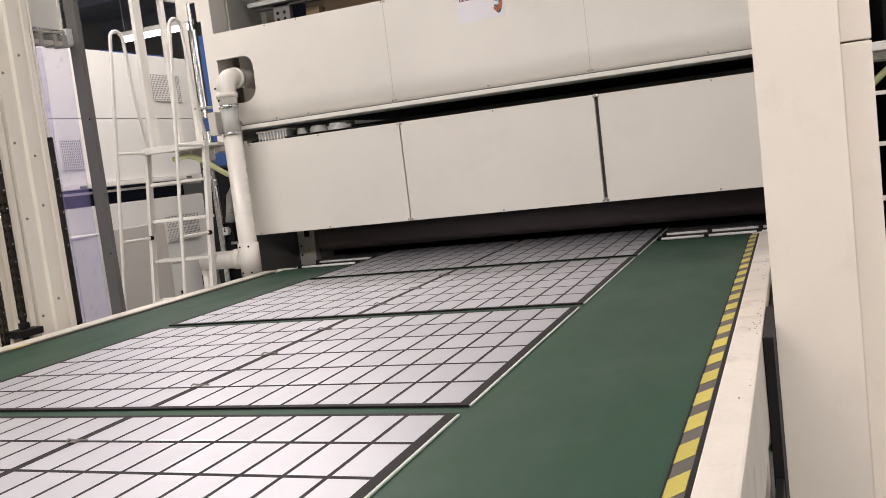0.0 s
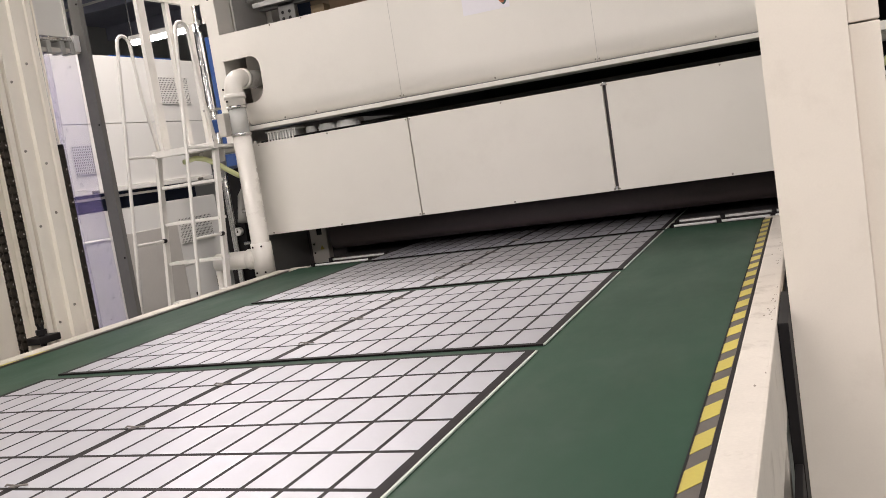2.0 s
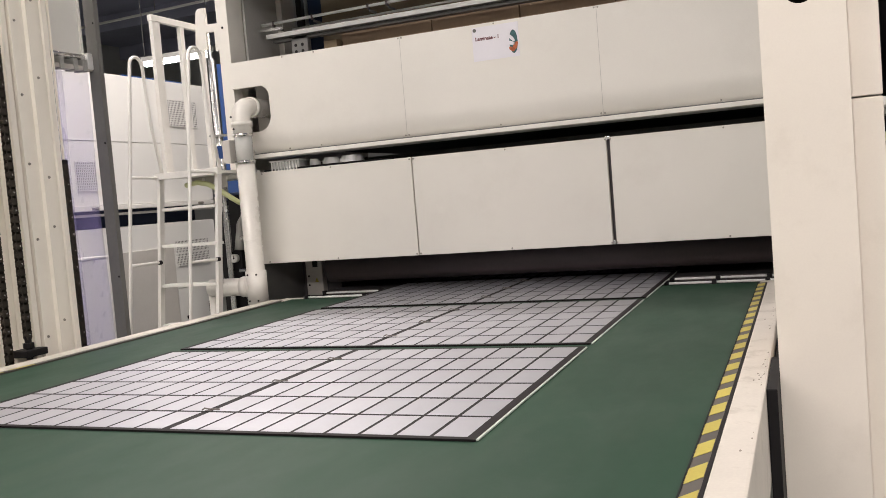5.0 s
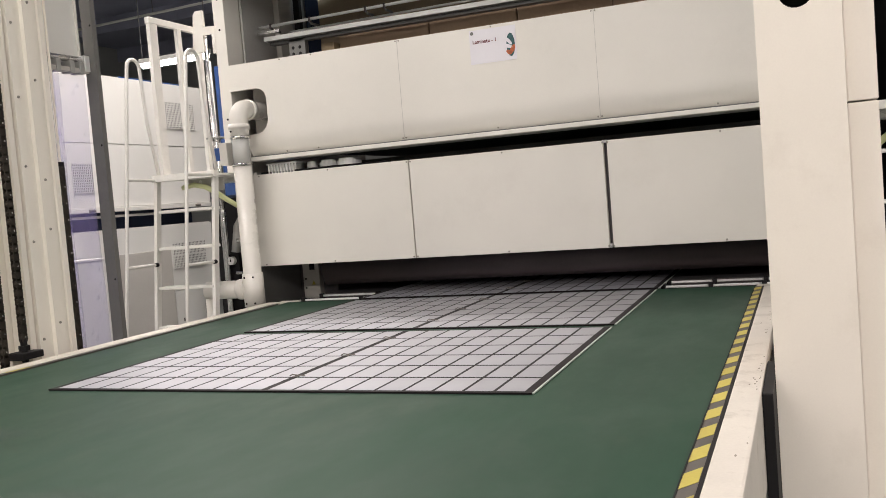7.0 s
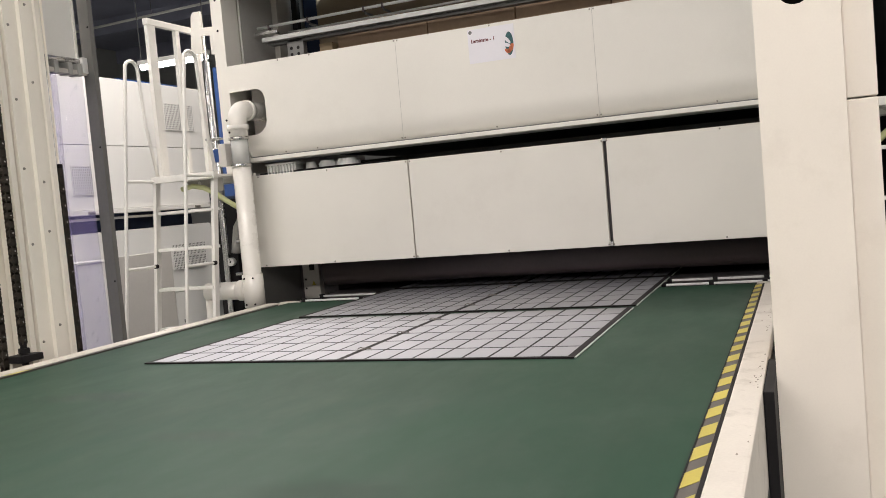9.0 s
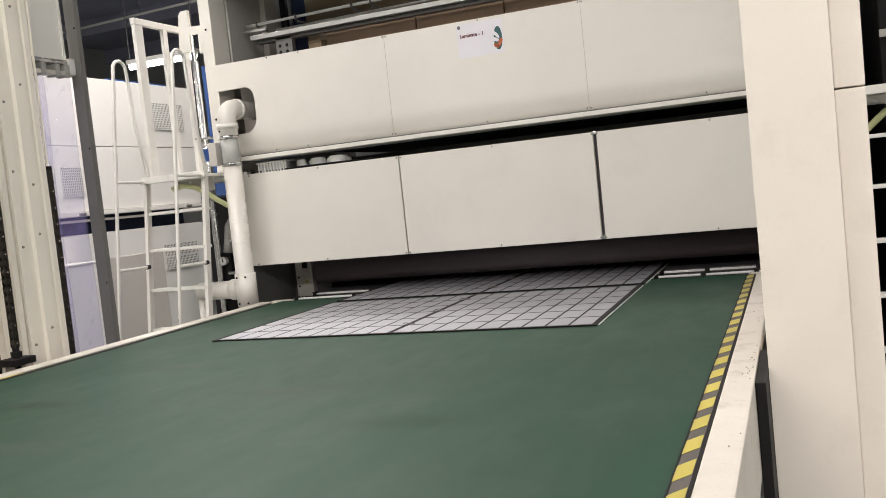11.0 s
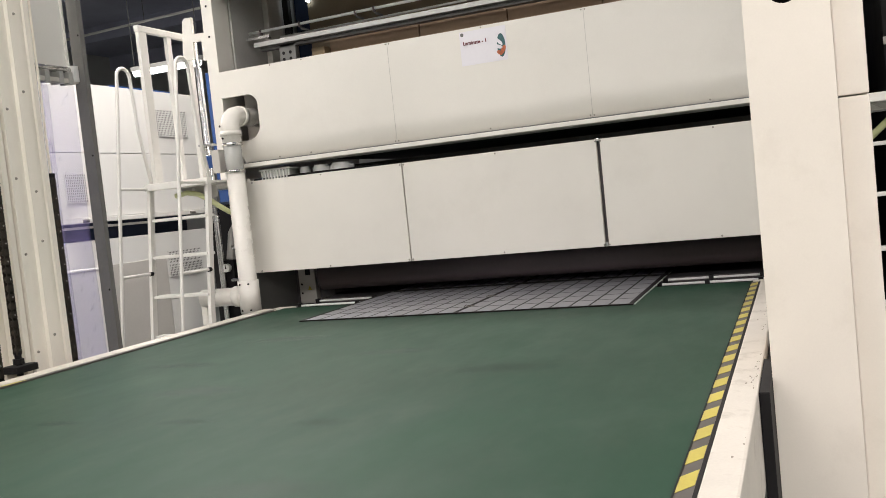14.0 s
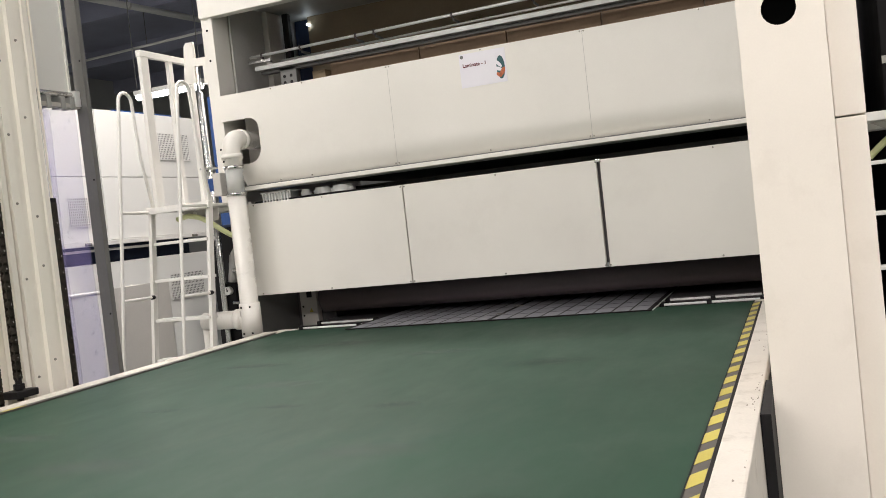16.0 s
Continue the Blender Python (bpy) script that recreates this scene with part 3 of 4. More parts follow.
px, py, pr = -2.457, 2.36, 0.056
part("lower_pipe", rod((px, py, 0.0), (px, py, 1.8), pr, seg=28), PVC, pipe, smooth=True)
part("coupling", rod((px, py, 0.93), (px, py, 1.13), pr + 0.008, seg=28), PVC, pipe, smooth=True)
part("clear_section", rod((px, py, 1.8), (px, py, 1.98), pr * 0.98, seg=28), CLEARP, pipe, "clear plastic sleeve", smooth=True)
part("inner_core", rod((px, py, 1.79), (px, py, 2.0), pr * 0.6, seg=20), PVC, pipe, smooth=True)
part("clamp_ring", rod((px, py, 1.955), (px, py, 1.972), pr + 0.006, seg=28), STEEL, pipe, smooth=True)
part("clamp_ring", rod((px, py, 1.79), (px, py, 1.808), pr + 0.006, seg=28), STEEL, pipe, smooth=True)
elbow = [(px, py, 1.97), (px, py, 2.05)] + arc((px, py + 0.075, 2.065), (0, -1, 0), (0, 0, 1), 0.075, 0, 90, 8) + [(px, py + 0.2, 2.14), (px, py + 0.36, 2.14)]
part("elbow", tube(elbow, pr + 0.001, seg=24), PVC, pipe, smooth=True)
part("elbow_ring", rod((px, py, 2.015), (px, py, 2.045), pr + 0.009, seg=24), PVC, pipe, smooth=True)
part("elbow_ring", rod((px, py + 0.1, 2.14), (px, py + 0.135, 2.14), pr + 0.008, seg=24), PVC, pipe, smooth=True)
part("tee_branch", rod((px - 0.34, py, 1.035), (px, py, 1.035), pr, seg=24), PVC, pipe, smooth=True)
part("tee_ring", rod((px - 0.1, py, 1.035), (px - 0.05, py, 1.035), pr + 0.008, seg=24), PVC, pipe, smooth=True)
part("drop_pipe", rod((px - 0.33, py, 0.0), (px - 0.33, py, 1.03), 0.03, seg=20), PVC, pipe, smooth=True)
pieces("screw", bolt_mesh(0.007, 0.004), BLACK, [pose(px - 0.02, py - pr - 0.006, z) for z in (0.95, 1.11, 2.0)] + [pose(px + 0.035, py - pr + 0.004, z) for z in (1.11, 0.95)], pipe)
sv = thing("valve_actuator", (-2.56, 2.36, 1.87), "small grey actuator box with a blue knob", "actuator")
part("case", box(-2.575, -2.52, 2.3, 2.38, 1.8, 1.94, 0.006), GREYB, sv)
part("knob", box(-2.645, -2.58, 2.33, 2.37, 1.835, 1.915, 0.01), BLUE, sv, "blue plastic knob")

# regulator and black hose behind the pipe
rg = thing("pressure_regulator", (-2.77, 2.66, 0), "black pressure regulator with a round white gauge", "regulator")
part("body", box(-2.81, -2.73, 2.62, 2.7, 1.04, 1.25, 0.01), BLACK, rg)
gauge = part("gauge", rod((-2.775, 2.62, 1.2), (-2.775, 2.59, 1.2), 0.027, seg=20), CABW, rg, "round white dial")
part("gauge_hub", rod((-2.775, 2.59, 1.2), (-2.775, 2.588, 1.2), 0.006, seg=10), BLACK, gauge)
part("needle", box(-2.777, -2.773, 2.587, 2.589, 1.2, 1.22), BLACK, gauge)
part("fitting", rod((-2.74, 2.6, 1.12), (-2.69, 2.6, 1.12), 0.012, seg=10), STEEL, rg)
part("fitting", rod((-2.72, 2.6, 1.33), (-2.68, 2.62, 1.33), 0.014, seg=10), STEEL, rg)
part("hose", tube([(-2.77, 2.66, 1.25), (-2.76, 2.67, 1.33), (-2.75, 2.68, 1.42), (-2.725, 2.7, 1.48), (-2.69, 2.72, 1.45), (-2.68, 2.73, 1.35)], 0.034, seg=12), LINER, rg, "dark grey corrugated hose", smooth=True)
part("bracket", box(-2.9, -2.69, 2.58, 2.72, 1.02, 1.04, 0.003), BLACK, rg)
part("stand", box(-2.8, -2.72, 2.62, 2.7, 0.0, 1.02, 0.003), BLACK, rg)
gp = thing("guide_column", (-2.8, 2.64, 0), "polished steel guide rods beside the press", "guide rods")
part("rod", rod((-2.845, 2.64, 0.0), (-2.845, 2.64, 2.72), 0.015), STEEL, gp, smooth=True)
part("rod", rod((-2.8, 2.6, 0.0), (-2.8, 2.6, 2.5), 0.013), STEEL, gp, smooth=True)
part("clamp", box(-2.87, -2.77, 2.58, 2.67, 2.0, 2.012, 0.002), DULL, gp)
hook = [(-2.87, 2.55), (-2.845, 2.79), (-2.825, 2.812), (-2.775, 2.81), (-2.772, 2.705), (-2.673, 2.7), (-2.673, 2.53), (-2.715, 2.53), (-2.715, 2.652), (-2.78, 2.655), (-2.78, 2.55)]
part("lifting_bracket", outline(hook, 2.53, 2.55), WHITE, lam, "cream notched lifting bracket")
part("cable_hole", rod((-2.54, 2.4695, 2.1), (-2.54, 2.468, 2.1), 0.011, seg=12), BLACK, lam)
# Black box added to make the space behind the pipe dark.
pu = thing("dark_box", (-3.1, 3.15, 0), "black box darkening the space behind the exhaust pipe", "pump cabinet")
part("body", box(-3.17, -2.9, 3.0, 3.28, 0.0, 1.62, 0.008), BLACK, pu)
part("lid", box(-3.18, -2.895, 2.99, 3.285, 1.62, 1.64, 0.004), NAVY, pu)
bl = thing("blue_frame", (-3.3, 3.5, 0), "blue painted machine frame behind the ladder", "machine frame")
part("panel", box(-3.7, -2.75, 3.9, 3.95, 0.0, 2.72, 0.004), BLUE, bl)
part("upright", box(-3.12, -3.03, 3.3, 3.4, 0.0, 2.6, 0.005), NAVY, bl)
part("cross_bar", box(-3.12, -2.7, 3.3, 3.36, 2.02, 2.06, 0.004), LADW, bl)

# ---------------------------------------------------------------- lift post with chains
lift = thing("lift_post", (-2.5, 0.75, 0), "cream lift post with hanging black chains", "lift post")
prof = [(-2.42, 0.655), (-2.42, 0.70), (-2.428, 0.705), (-2.428, 0.735), (-2.412, 0.74), (-2.412, 0.80), (-2.428, 0.805), (-2.428, 0.83), (-2.42, 0.835), (-2.42, 0.862), (-2.52, 0.862), (-2.52, 0.655)]
bm = bmesh.new()
lo = [bm.verts.new((x, y, 0.0)) for x, y in prof]
hi = [bm.verts.new((x, y, 3.2)) for x, y in prof]
bm.faces.new(lo), bm.faces.new(hi)
for k in range(len(prof)):
    j = (k + 1) % len(prof)
    bm.faces.new((lo[k], lo[j], hi[j], hi[k]))
part("channel", bm, POSTP, lift, "ribbed cream channel")
part("back_plate", box(-2.6, -2.53, -0.25, 0.65, 0.0, 3.2, 0.004), POSTP, lift)
part("side_flange", box(-2.53, -2.43, 0.615, 0.645, 0.0, 3.2, 0.003), POSTP, lift)


def screw_x(r=0.007):
    return rod((-0.001, 0, 0), (0.005, 0, 0), r, seg=8, r2=r * 0.7)


pieces("screw", screw_x(), ZINC, [pose(-2.42, 0.677, z) for z in (1.02, 1.45, 1.78, 2.08, 2.4)] + [pose(-2.412, 0.77, z) for z in (1.08, 1.5, 1.72, 2.16, 2.5)], lift)


def link_mesh():
    """One chain link: two waisted side plates and a roller."""
    bm = bmesh.new()
    for x in (-0.009, 0.009):
        rod((x - 0.002, 0, 0.01), (x + 0.002, 0, 0.01), 0.0155, bm, seg=8)
        rod((x - 0.002, 0, -0.01), (x + 0.002, 0, -0.01), 0.0155, bm, seg=8)
    rod((-0.011, 0, 0), (0.0115, 0, 0), 0.0145, bm, seg=8)
    return bm


for y, x, z0, z1, foot in ((0.462, -2.42, 0.3, 1.95, False), (0.567, -2.42, 1.03, 2.3, True), (0.893, -2.44, 0.3, 1.81, False)):
    ch = thing("lift_chain", (x, y, z0), "oily black roller chain hanging by the lift post", "chain", "lift chains")
    n = int((z1 - z0) / 0.038)
    pieces("link", link_mesh(), CHAIN, [pose(x, y, z0 + 0.019 + 0.038 * k) for k in range(n)], ch)
    pieces("pin", rod((0.0125, 0, 0), (0.0155, 0, 0), 0.004, seg=6), STEEL, [pose(x, y, z0 + 0.019 + 0.076 * k) for k in range(n // 2)], ch)
    part("top_anchor", box(x - 0.012, x + 0.012, y - 0.014, y + 0.014, z0 + n * 0.038, z0 + n * 0.038 + 0.02, 0.003), BLACK, ch)
    part("hanger_rod", rod((x, y, z0 + n * 0.038 + 0.02), (x, y, 3.1), 0.006, seg=8), POSTP, ch)
    if foot:
        part("anchor_bolt", rod((x, y, 0.94), (x, y, z0 + 0.01), 0.014, seg=10), BLACK, ch)
        part("anchor_nut", rod((x, y, 0.99), (x, y, 1.012), 0.024, seg=6), BLACK, ch)
        part("anchor_plate", box(x - 0.05, x + 0.045, y - 0.055, y + 0.06, 0.955, 0.985, 0.004), BLACK, ch)
        part("anchor_bracket", box(x - 0.1, x - 0.03, y - 0.04, y + 0.04, 0.0, 0.955, 0.004), POSTP, ch)
    else:
        part("chain_weight", box(x - 0.03, x + 0.03, y - 0.03, y + 0.03, 0.0, z0, 0.005), BLACK, ch)

# ---------------------------------------------------------------- strip curtain and dark post
gpost = thing("curtain_post", (-2.57, 1.32, 0), "dark grey steel post beside the curtain", "post")
angle = bmesh.new()
box(-2.613, -2.547, 1.3, 1.306, 0.012, 3.2, bm=angle)
box(-2.553, -2.547, 1.306, 1.33, 0.012, 3.2, bm=angle)
part("post", angle, GREYP, gpost, "grey steel angle")
pieces("bolt_hole", bolt_mesh(0.006, 0.002), BLACK, [pose(-2.56, 1.3, z) for z in (0.7, 1.22, 1.9, 2.5)], gpost)
part("base_plate", box(-2.66, -2.49, 1.23, 1.39, 0.0, 0.012, 0.002), GREYP, gpost)
cur = thing("strip_curtain", (-2.64, 1.15, 0.1), "clear violet-tinted plastic strip curtain on a rail", "curtain")
part("rail", rod((-2.61, 0.95, 2.33), (-2.61, 1.295, 2.33), 0.016), STEEL, cur, "bright steel rail", smooth=True)
part("rail_end", box(-2.64, -2.58, 1.262, 1.298, 2.27, 2.35, 0.003), ALU, cur)
part("clamp_bar", box(-2.64, -2.585, 0.95, 1.295, 2.262, 2.284, 0.003), GREYB, cur)
for y in (1.0, 1.09, 1.18, 1.24):
    part("clip", box(-2.645, -2.578, y - 0.013, y + 0.013, 2.256, 2.316, 0.003), DULL, cur)


def strip(y0, y1, x, seed):
    rng = random.Random(seed)
    bm = bmesh.new()
    grid = []
    for i in range(65):
        z = 0.06 + 2.2 * i / 64
        row = []
        for j in range(13):
            u = j / 12
            y = y0 + (y1 - y0) * u
            dx = 0.014 * math.sin(7.1 * u + 0.6 * z) + 0.006 * math.sin(z * 5 + 3 * u) + (0.012 if z > 1.6 else 0.0012) * rng.uniform(-1, 1) * min(1, 3 * u, 3 - 3 * u)
            row.append(bm.verts.new((x + dx, y, z)))
        grid.append(row)
    for a, b in zip(grid, grid[1:]):
        for j in range(12):
            bm.faces.new((a[j], a[j + 1], b[j + 1], b[j]))
    bmesh.ops.solidify(bm, geom=bm.faces[:], thickness=0.002)
    return bm


for k, (a, b) in enumerate(((0.9, 1.1), (1.04, 1.29))):
    part("strip", strip(a, b, -2.615 - 0.02 * (k % 2), k), CURTAIN, cur, smooth=True)
hb = thing("upper_hood", (-2.66, 1.15, 2.35), "white sheet-metal hood above the strip curtain", "hood")
part("hood_sheet", box(-2.72, -2.62, 0.9, 1.275, 2.346, 3.3, 0.004), CABW, hb)
part("hood_edge", box(-2.62, -2.612, 1.262, 1.275, 2.346, 3.3), LADW, hb)

# ---------------------------------------------------------------- control cabinets
CX = -4.4


def grille(y0, y1, z0, z1, parent):
    """A perforated vent: a dark hollow behind a woven lattice."""
    part("vent_hollow", box(CX - 0.01, CX + 0.004, y0, y1, z0, z1), GRILLE, parent)
    bm = bmesh.new()
    n = int((y1 - y0) / 0.019)
    for k in range(n + 1):
        y = y0 + (y1 - y0) * k / n
        box(CX + 0.004, CX + 0.008, y - 0.0036, y + 0.0036, z0, z1, bm=bm)
    n = int((z1 - z0) / 0.019)
    for k in range(n + 1):
        z = z0 + (z1 - z0) * k / n
        box(CX + 0.0045, CX + 0.0085, y0, y1, z - 0.0036, z + 0.0036, bm=bm)
    part("vent_lattice", bm, CABW, parent, "perforated white vent")


up = thing("upper_cabinet", (-4.9, 3.6, 1.62), "large white upper machine cabinet with vents", "cabinet")
part("body", box(-5.6, CX - 0.02, 2.2, 4.64, 1.62, 2.69, 0.008), CABW, up)
for y0, y1 in ((2.2, 3.36), (3.364, 4.64)):
    part("door", box(CX - 0.02, CX, y0 + 0.003, y1 - 0.003, 2.146, 2.688, 0.003), CABW, up)
    part("door", box(CX - 0.02, CX, y0 + 0.003, y1 - 0.003, 1.64, 2.14, 0.003), CABW, up)
part("base_rail", box(CX - 0.01, CX + 0.03, 2.2, 4.6, 1.60, 1.635, 0.004), LADW, up)
part("base_rail", box(CX - 0.03, CX + 0.01, 2.2, 4.6, 1.555, 1.575, 0.003), GREYB, up)
part("top_rail", box(-4.75, CX - 0.14, 3.75, 4.63, 2.69, 2.732, 0.004), BLUE, up, "blue painted top rail")
grille(4.07, 4.5, 2.3, 2.53, up)
grille(2.97, 3.18, 1.76, 1.98, up)
for y in (3.1, 4.4):
    part("hinge", rod((CX + 0.035, y - 0.03, 1.615), (CX + 0.035, y + 0.03, 1.615), 0.012, seg=8), ZINC, up)
bp = thing("cabinet_plinth", (-5.0, 3.4, 1.46), "dark blue steel frame between the stacked cabinets", "frame")
part("frame", box(-5.5, CX - 0.12, 2.2, 4.5, 1.462, 1.6), NAVY, bp)
lo_c = thing("lower_cabinet", (-4.9, 3.6, 0), "white lower machine cabinet with vents and grey door", "cabinet")
part("body", box(-5.6, CX - 0.02, 2.2, 4.62, 0.0, 1.46, 0.008), CABW, lo_c)
part("door", box(CX - 0.02, CX, 3.3, 4.61, 0.88, 1.455, 0.003), CABW, lo_c)
part("door", box(CX - 0.02, CX, 4.02, 4.61, 0.05, 0.872, 0.003), CABW, lo_c)
part("grey_door", box(CX - 0.02, CX + 0.012, 3.33, 4.0, 0.04, 1.25, 0.004), GREYB, lo_c, "plain grey door")
grille(4.04, 4.49, 1.19, 1.293, lo_c)
grille(4.04, 4.49, 1.075, 1.18, lo_c)
part("latch", box(CX, CX + 0.02, 4.42, 4.48, 0.62, 0.72, 0.004), BLACK, lo_c)
part("keyhole", box(CX, CX + 0.012, 4.1, 4.12, 0.6, 0.63, 0.003), BLACK, lo_c)
sb = thing("side_box", (-4.25, 2.8, 0), "plain white machine box behind the curtain", "machine box")
part("body", box(CX + 0.01, CX + 0.22, 2.2, 2.98, 0.0, 1.24, 0.006), CABW, sb)
part("lid", box(CX + 0.005, CX + 0.225, 2.195, 2.985, 1.24, 1.256, 0.004), CABW, sb)


# ---------------------------------------------------------------- ladders
def ladder(x0, x1, mirror):
    """A steep steel ladder with a small platform, two handrail hoops and a rear guard."""
    lad = thing("platform_ladder", ((x0 + x1) / 2, 2.2, 0), "white tubular steel platform ladder with handrail hoops", "ladder", "ladders of the press")
    lean = 0.139

    def at(y_top, z, z_top=1.757):
        return y_top - (z_top - z) * lean

    for x in (x0, x1):
        bm = bmesh.new()
        y1, y0 = at(2.225, 1.757), at(2.225, 0.0)
        a = [bm.verts.new((x - 0.016 + sx * 0.011, y0 + sy * 0.02, 0.0)) for sx, sy in ((-1, -1), (1, -1), (1, 1), (-1, 1))]
        b = [bm.verts.new((x - 0.016 + sx * 0.011, y1 + sy * 0.02, 1.757)) for sx, sy in ((-1, -1), (1, -1), (1, 1), (-1, 1))]
        bm.faces.new(a), bm.faces.new(b)
        for k in range(4):
            bm.faces.new((a[k], a[(k + 1) % 4], b[(k + 1) % 4], b[k]))
        part("stile", bm, LADW, lad)
        # handrail hoop: up from the ground in front, over, and down to the platform
        top = 2.42
        pts = [(x, at(1.935, 0.0), 0.0), (x, at(1.935, 1.2), 1.2), (x, at(1.935, top), top)]
        yc = at(1.935, top) + 0.055
        pts += arc((x, yc, top), (0, -1, 0), (0, 0, 1), 0.055, 20, 180, 9)
        pts += [(x, 2.16, 2.1), (x, 2.225, 1.757)]
        part("handrail", tube(pts, 0.0105, seg=10), LADW, lad, smooth=True)
        for z in (1.757, 1.24):
            part("strut", rod((x, at(1.935, z), z - 0.005), (x, at(2.225, z), z - 0.01), 0.009, seg=8), LADW, lad)
            part("strut_bolt", rod((x, at(2.225, z) - 0.045, z - 0.01), (x, at(2.225, z) - 0.02, z - 0.01), 0.013, seg=8), BLACK, lad)
    for z in (1.55, 1.325, 1.085, 0.845, 0.605, 0.365):
        y = at(2.225, z)
        part("tread", box(x0 + 0.016, x1 - 0.016, y - 0.03, y + 0.05, z - 0.009, z + 0.009, 0.003), LADW, lad)
    bm = box(x0 - 0.02, x1 + 0.02, 2.17, 2.21, 1.735, 1.775, 0.003)
    part("platform_edge", bm, LADW, lad)
    part("platform", box(x0 - 0.01, x1 + 0.01, 2.21, 2.64, 1.742, 1.758, 0.002), LADW, lad)
    gus = [(x0 + 0.12, 1.735), (x1 - 0.02, 1.735), (x1 - 0.02, 1.66), (x1 - 0.1, 1.65), (x0 + 0.2, 1.69)]
    # Grey in place of white: shade under the platform, painted.
    part("gusset", outline(gus, 2.31, 2.316), GREYB, lad)
    for x in (x0 + 0.24, x0 + 0.34):
        part("gusset_hole", rod((x, 2.309, 1.715), (x, 2.307, 1.715), 0.013, seg=12), LADW, lad)
    gx = x0 - 0.01 if not mirror else x1 + 0.01
    for k, y in enumerate((2.3, 2.55, 2.76)):
        w = 0.035 if k == 0 else 0.02
        part("guard_post", box(gx - 0.014, gx + 0.014, y - w, y + w, 1.758, 2.74, 0.003), LADW, lad)
    part("guard_rail", box(gx - 0.018, gx + 0.018, 2.26, 2.8, 2.72, 2.76, 0.004), LADW, lad)
    part("guard_foot", box(x0 - 0.03, x1 + 0.03, 2.6, 2.82, 1.715, 1.757, 0.003), LADW, lad)
    return lad


ladder(-2.98, -2.55, False)
ladder(0.83 + 0.09, 1.28 + 0.09, True)
for pts in ([(-2.86, 2.29, 1.69), (-2.77, 2.285, 1.702), (-2.69, 2.28, 1.685), (-2.615, 2.28, 1.647), (-2.55, 2.3, 1.595), (-2.52, 2.34, 1.56), (-2.51, 2.44, 1.53)],
            [(1.03, 2.36, 1.58), (1.12, 2.36, 1.66), (1.25, 2.36, 1.69), (1.4, 2.38, 1.66), (1.55, 2.45, 1.55)]):
    single("air_hose", tube(pts, 0.016, seg=10), LIME, "pale lime air hose looped under the platform", "hose", smooth=True)
bk = thing("dark_machine", (2.0, 4.0, 0), "black machine housing behind the ladder", "machine")
part("housing", box(1.2, 3.4, 3.3, 6.0, 0.0, 3.4, 0.01), BLACK, bk)
part("trim_bar", box(1.2, 3.4, 3.28, 3.3, 2.1, 2.14), GREYB, bk)

# pipes under the roof in the distance
duct = thing("roof_duct", (-8.3, 8.5, 5.2), "pale round pipe hung under the roof", "duct")
part("duct_tube", rod((-8.93, 4.0, 5.2), (-7.82, 12.0, 5.2), 0.05), CABW, duct, smooth=True)
for y in (5.0, 8.6, 11.0):
    x = -8.93 + 0.139 * (y - 4.0)
    part("pipe_clamp", rod((x - 0.002, y - 0.015, 5.2), (x + 0.002, y + 0.015, 5.2), 0.058), GREYB, duct)
    part("hanger", rod((x, y, 5.25), (x, y, 5.6), 0.008, seg=6), GREYP, duct)
con = thing("roof_conduit", (-9.3, 9.85, 4.9), "thin pale cable conduit under the roof", "conduit")
part("conduit_tube", rod((-11.2, 9.95, 4.9), (-7.6, 9.7, 4.9), 0.022, seg=10), CABW, con, smooth=True)
for x in (-10.6, -9.0, -7.8):
    part("hanger", rod((x, 9.91 - (x + 10.6) * 0.069, 4.92), (x, 9.91 - (x + 10.6) * 0.069, 5.6), 0.006, seg=6), GREYP, con)

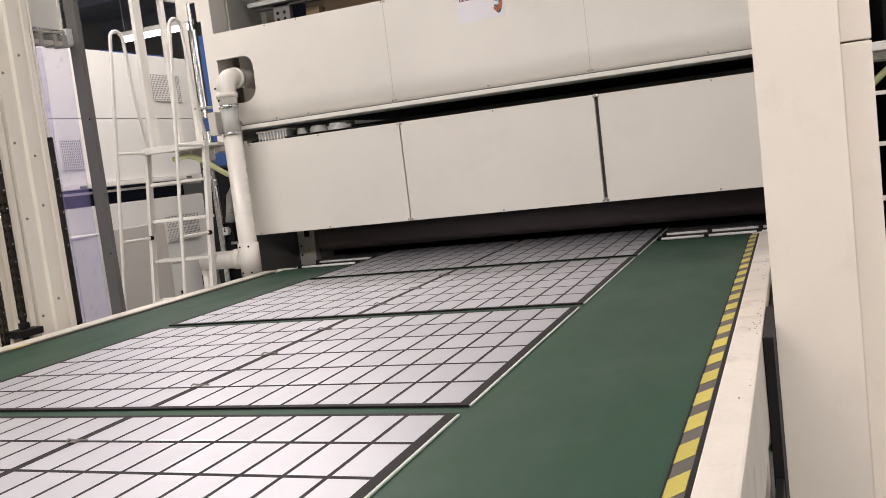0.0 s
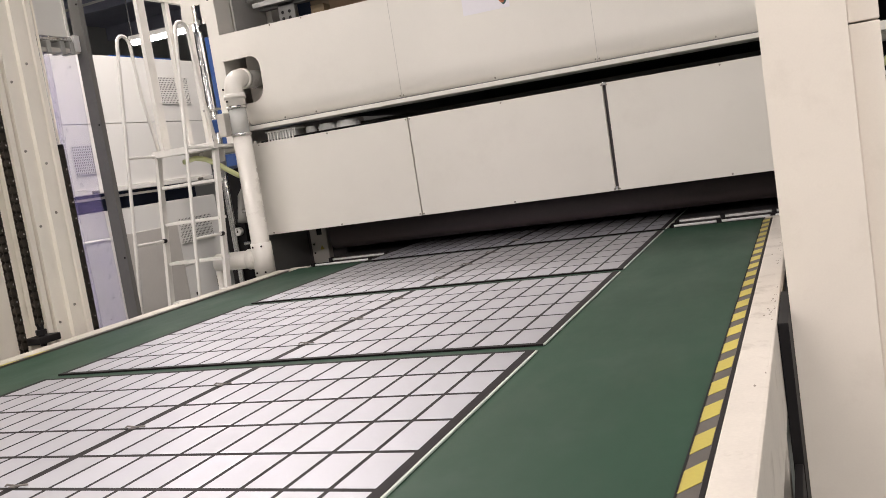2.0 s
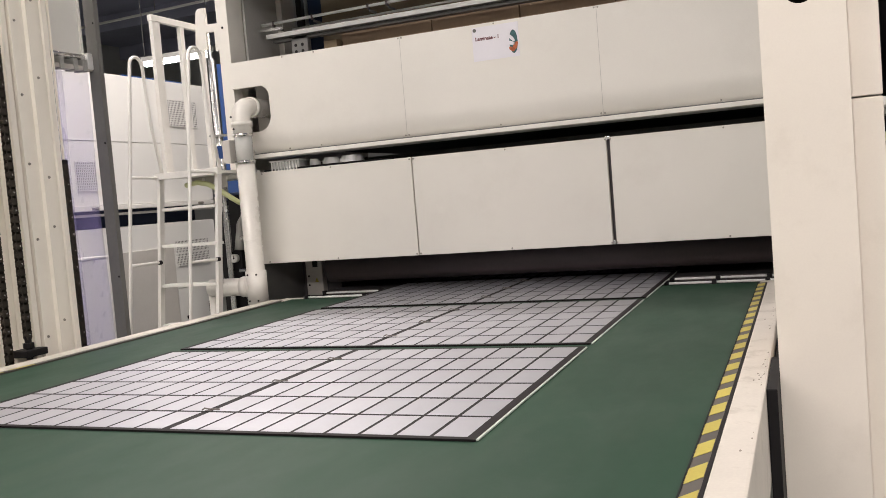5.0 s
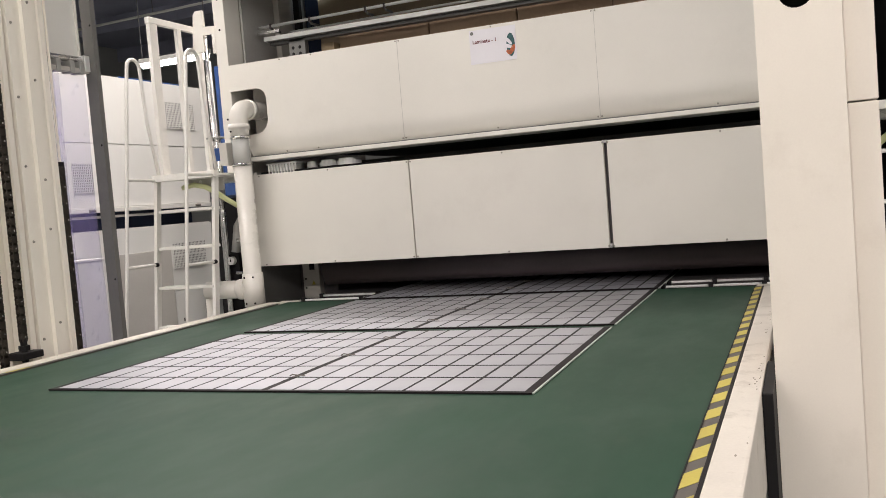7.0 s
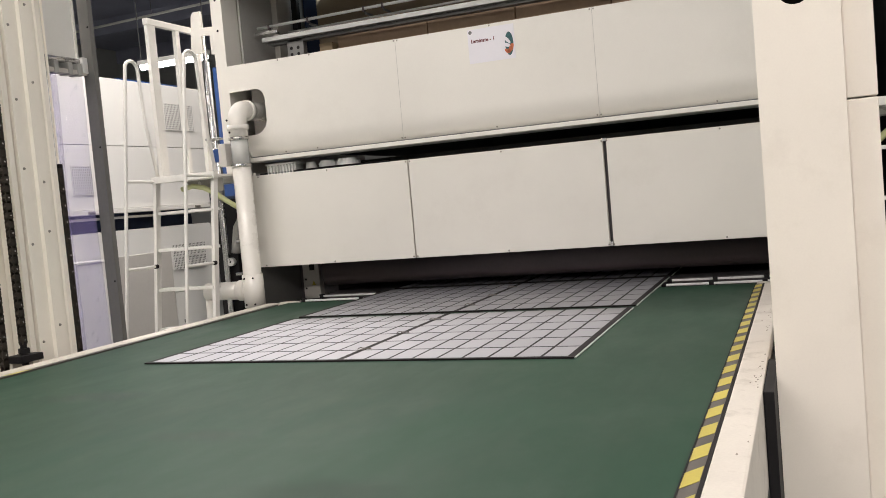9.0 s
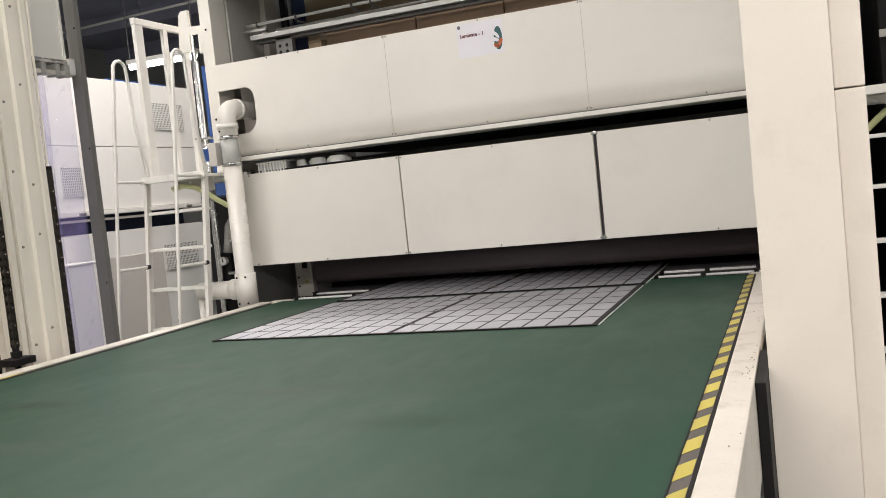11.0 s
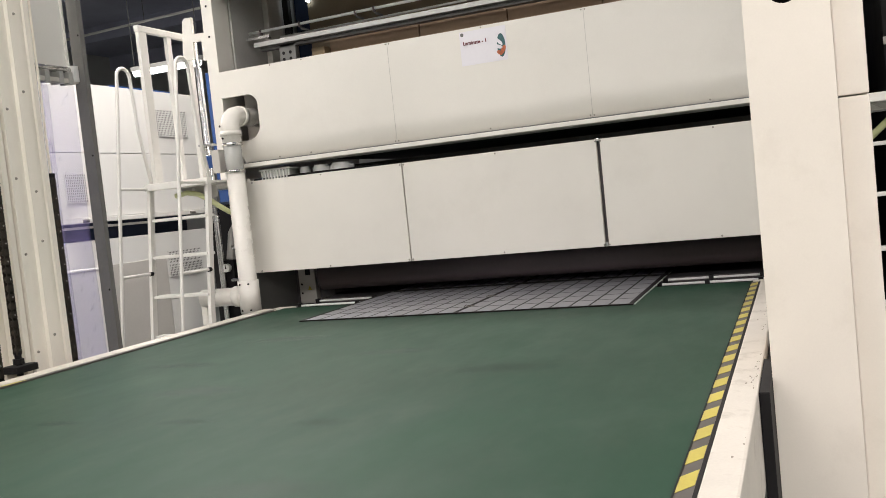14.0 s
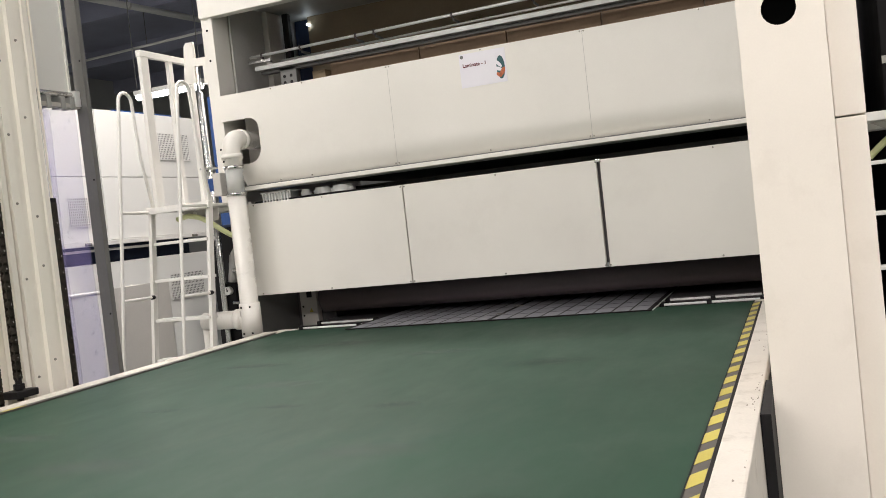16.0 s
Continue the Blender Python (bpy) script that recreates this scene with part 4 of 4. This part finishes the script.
# ---------------------------------------------------------------- smudges that ride on the belt
def smear_material(name, tone, amount):
    """A thin film of dirt and sheen: cloudy, thickest in its middle and fading out to nothing."""
    m = material(name, tone, 0.6, vary=0.2, coarse=9, bump=0)
    n, l = m.node_tree.nodes, m.node_tree.links
    co = n.new("ShaderNodeTexCoord")
    mid = n.new("ShaderNodeVectorMath")
    mid.operation = "SUBTRACT"
    mid.inputs[1].default_value = (0.5, 0.5, 0.5)
    flat = n.new("ShaderNodeVectorMath")
    flat.operation = "MULTIPLY"
    flat.inputs[1].default_value = (2, 2, 0)
    size = n.new("ShaderNodeVectorMath")
    size.operation = "LENGTH"
    l.new(co.outputs["Generated"], mid.inputs[0]), l.new(mid.outputs[0], flat.inputs[0]), l.new(flat.outputs[0], size.inputs[0])
    cloud = n.new("ShaderNodeTexNoise")
    cloud.inputs["Scale"].default_value, cloud.inputs["Detail"].default_value = 7.0, 5
    l.new(co.outputs["Object"], cloud.inputs["Vector"])
    uneven = n.new("ShaderNodeMath")
    uneven.operation = "MULTIPLY_ADD"
    l.new(cloud.outputs["Fac"], uneven.inputs[0])
    uneven.inputs[1].default_value = 0.9
    l.new(size.outputs["Value"], uneven.inputs[2])
    fade = n.new("ShaderNodeMapRange")
    fade.interpolation_type = "SMOOTHSTEP"
    fade.inputs["From Min"].default_value, fade.inputs["From Max"].default_value = 0.45, 1.3
    fade.inputs["To Min"].default_value, fade.inputs["To Max"].default_value = amount, 0.0
    l.new(uneven.outputs[0], fade.inputs["Value"])
    edge = n.new("ShaderNodeMapRange")
    edge.inputs["From Min"].default_value, edge.inputs["From Max"].default_value = 0.75, 1.0
    edge.inputs["To Min"].default_value, edge.inputs["To Max"].default_value = 1.0, 0.0
    l.new(size.outputs["Value"], edge.inputs["Value"])
    both = n.new("ShaderNodeMath")
    both.operation = "MULTIPLY"
    l.new(fade.outputs[0], both.inputs[0]), l.new(edge.outputs[0], both.inputs[1])
    l.new(both.outputs[0], n["Principled BSDF"].inputs["Alpha"])
    return m


DARK_SMEAR = smear_material("dark_smear", (0.014, 0.026, 0.019), 0.24)
# Pale smears: part dirt, part the belt's uneven sheen painted on.
SHEEN_SMEAR = smear_material("sheen_smear", (0.075, 0.105, 0.085), 0.3)


def smear_sheet(x, y, rx, ry):
    """A film of dirt and sheen, a grid sheet just over the belt."""
    bm = bmesh.new()
    bmesh.ops.create_grid(bm, x_segments=4, y_segments=4, size=1, matrix=Matrix.Translation((x, y, BELT_Z + 0.0004)) @ Matrix.Diagonal((rx, ry, 1, 1)))
    return bm


STAINS = []
SMEARS = ((-0.51, -3.59, 0.13, 0.07, 0), (-0.95, -3.58, 0.16, 0.05, 0), (-1.41, -3.6, 0.14, 0.05, 0), (-1.2, -3.2, 0.3, 0.13, 1),
          (-0.75, -2.6, 0.26, 0.1, 1), (-1.6, -2.75, 0.3, 0.08, 0), (-1.45, -2.2, 0.34, 0.14, 1), (-0.2, -2.95, 0.3, 0.12, 0),
          (-0.35, -4.1, 0.3, 0.12, 1), (-1.1, -4.25, 0.36, 0.13, 1), (-1.7, -3.95, 0.3, 0.1, 1), (0.1, -4.5, 0.2, 0.12, 0))
for x, y, rx, ry, has_sheen in SMEARS:
    st = thing("belt_stain", (x, y, BELT_Z), "faint pale smear on the green belt, part painted sheen" if has_sheen else "faint dark smudge on the green belt", "stain", "stains on the belt")
    part("smear", smear_sheet(x, y, rx, ry), SHEEN_SMEAR if has_sheen else DARK_SMEAR, st)
    STAINS.append((st, x, y))

# ---------------------------------------------------------------- leads on the modules
for m in MODULES:
    y0 = m.location.y
    for j in (1, 3, 5):
        y = y0 + 0.02 + j * (PD - 0.04) / 6
        bm = box(-PW / 2 - 0.009, -PW / 2 + 0.011, y - 0.005, y + 0.003, BELT_Z + 0.0065, BELT_Z + 0.009, 0.001)
        tube([(-PW / 2 - 0.02, y, BELT_Z + 0.009), (-PW / 2 - 0.005, y - 0.008, BELT_Z + 0.016), (-PW / 2 + 0.015, y - 0.004, BELT_Z + 0.012), (-PW / 2 + 0.03, y + 0.012, BELT_Z + 0.0085)], 0.0022, bm, seg=6)
        part("lead", bm, LEAD, m, "loose metal connector leads")


# ---------------------------------------------------------------- motion
def motions():
    times = [0, 0.1, 0.2, 0.5] + [k for k in range(1, 16)] + [15.5, 15.8, 15.9, 16]
    for k, m in enumerate(MODULES):
        y0 = 0.012 - 7 * SPEED + k * PITCH
        walk(m, [(t, pose(-PW / 2, y0 + SPEED * t, BELT_Z, 0, 0, SKEW)) for t in times])
    for st, x, y in STAINS:
        walk(st, [(s, pose(x, y + SPEED * s, BELT_Z)) for s in times])


motions()
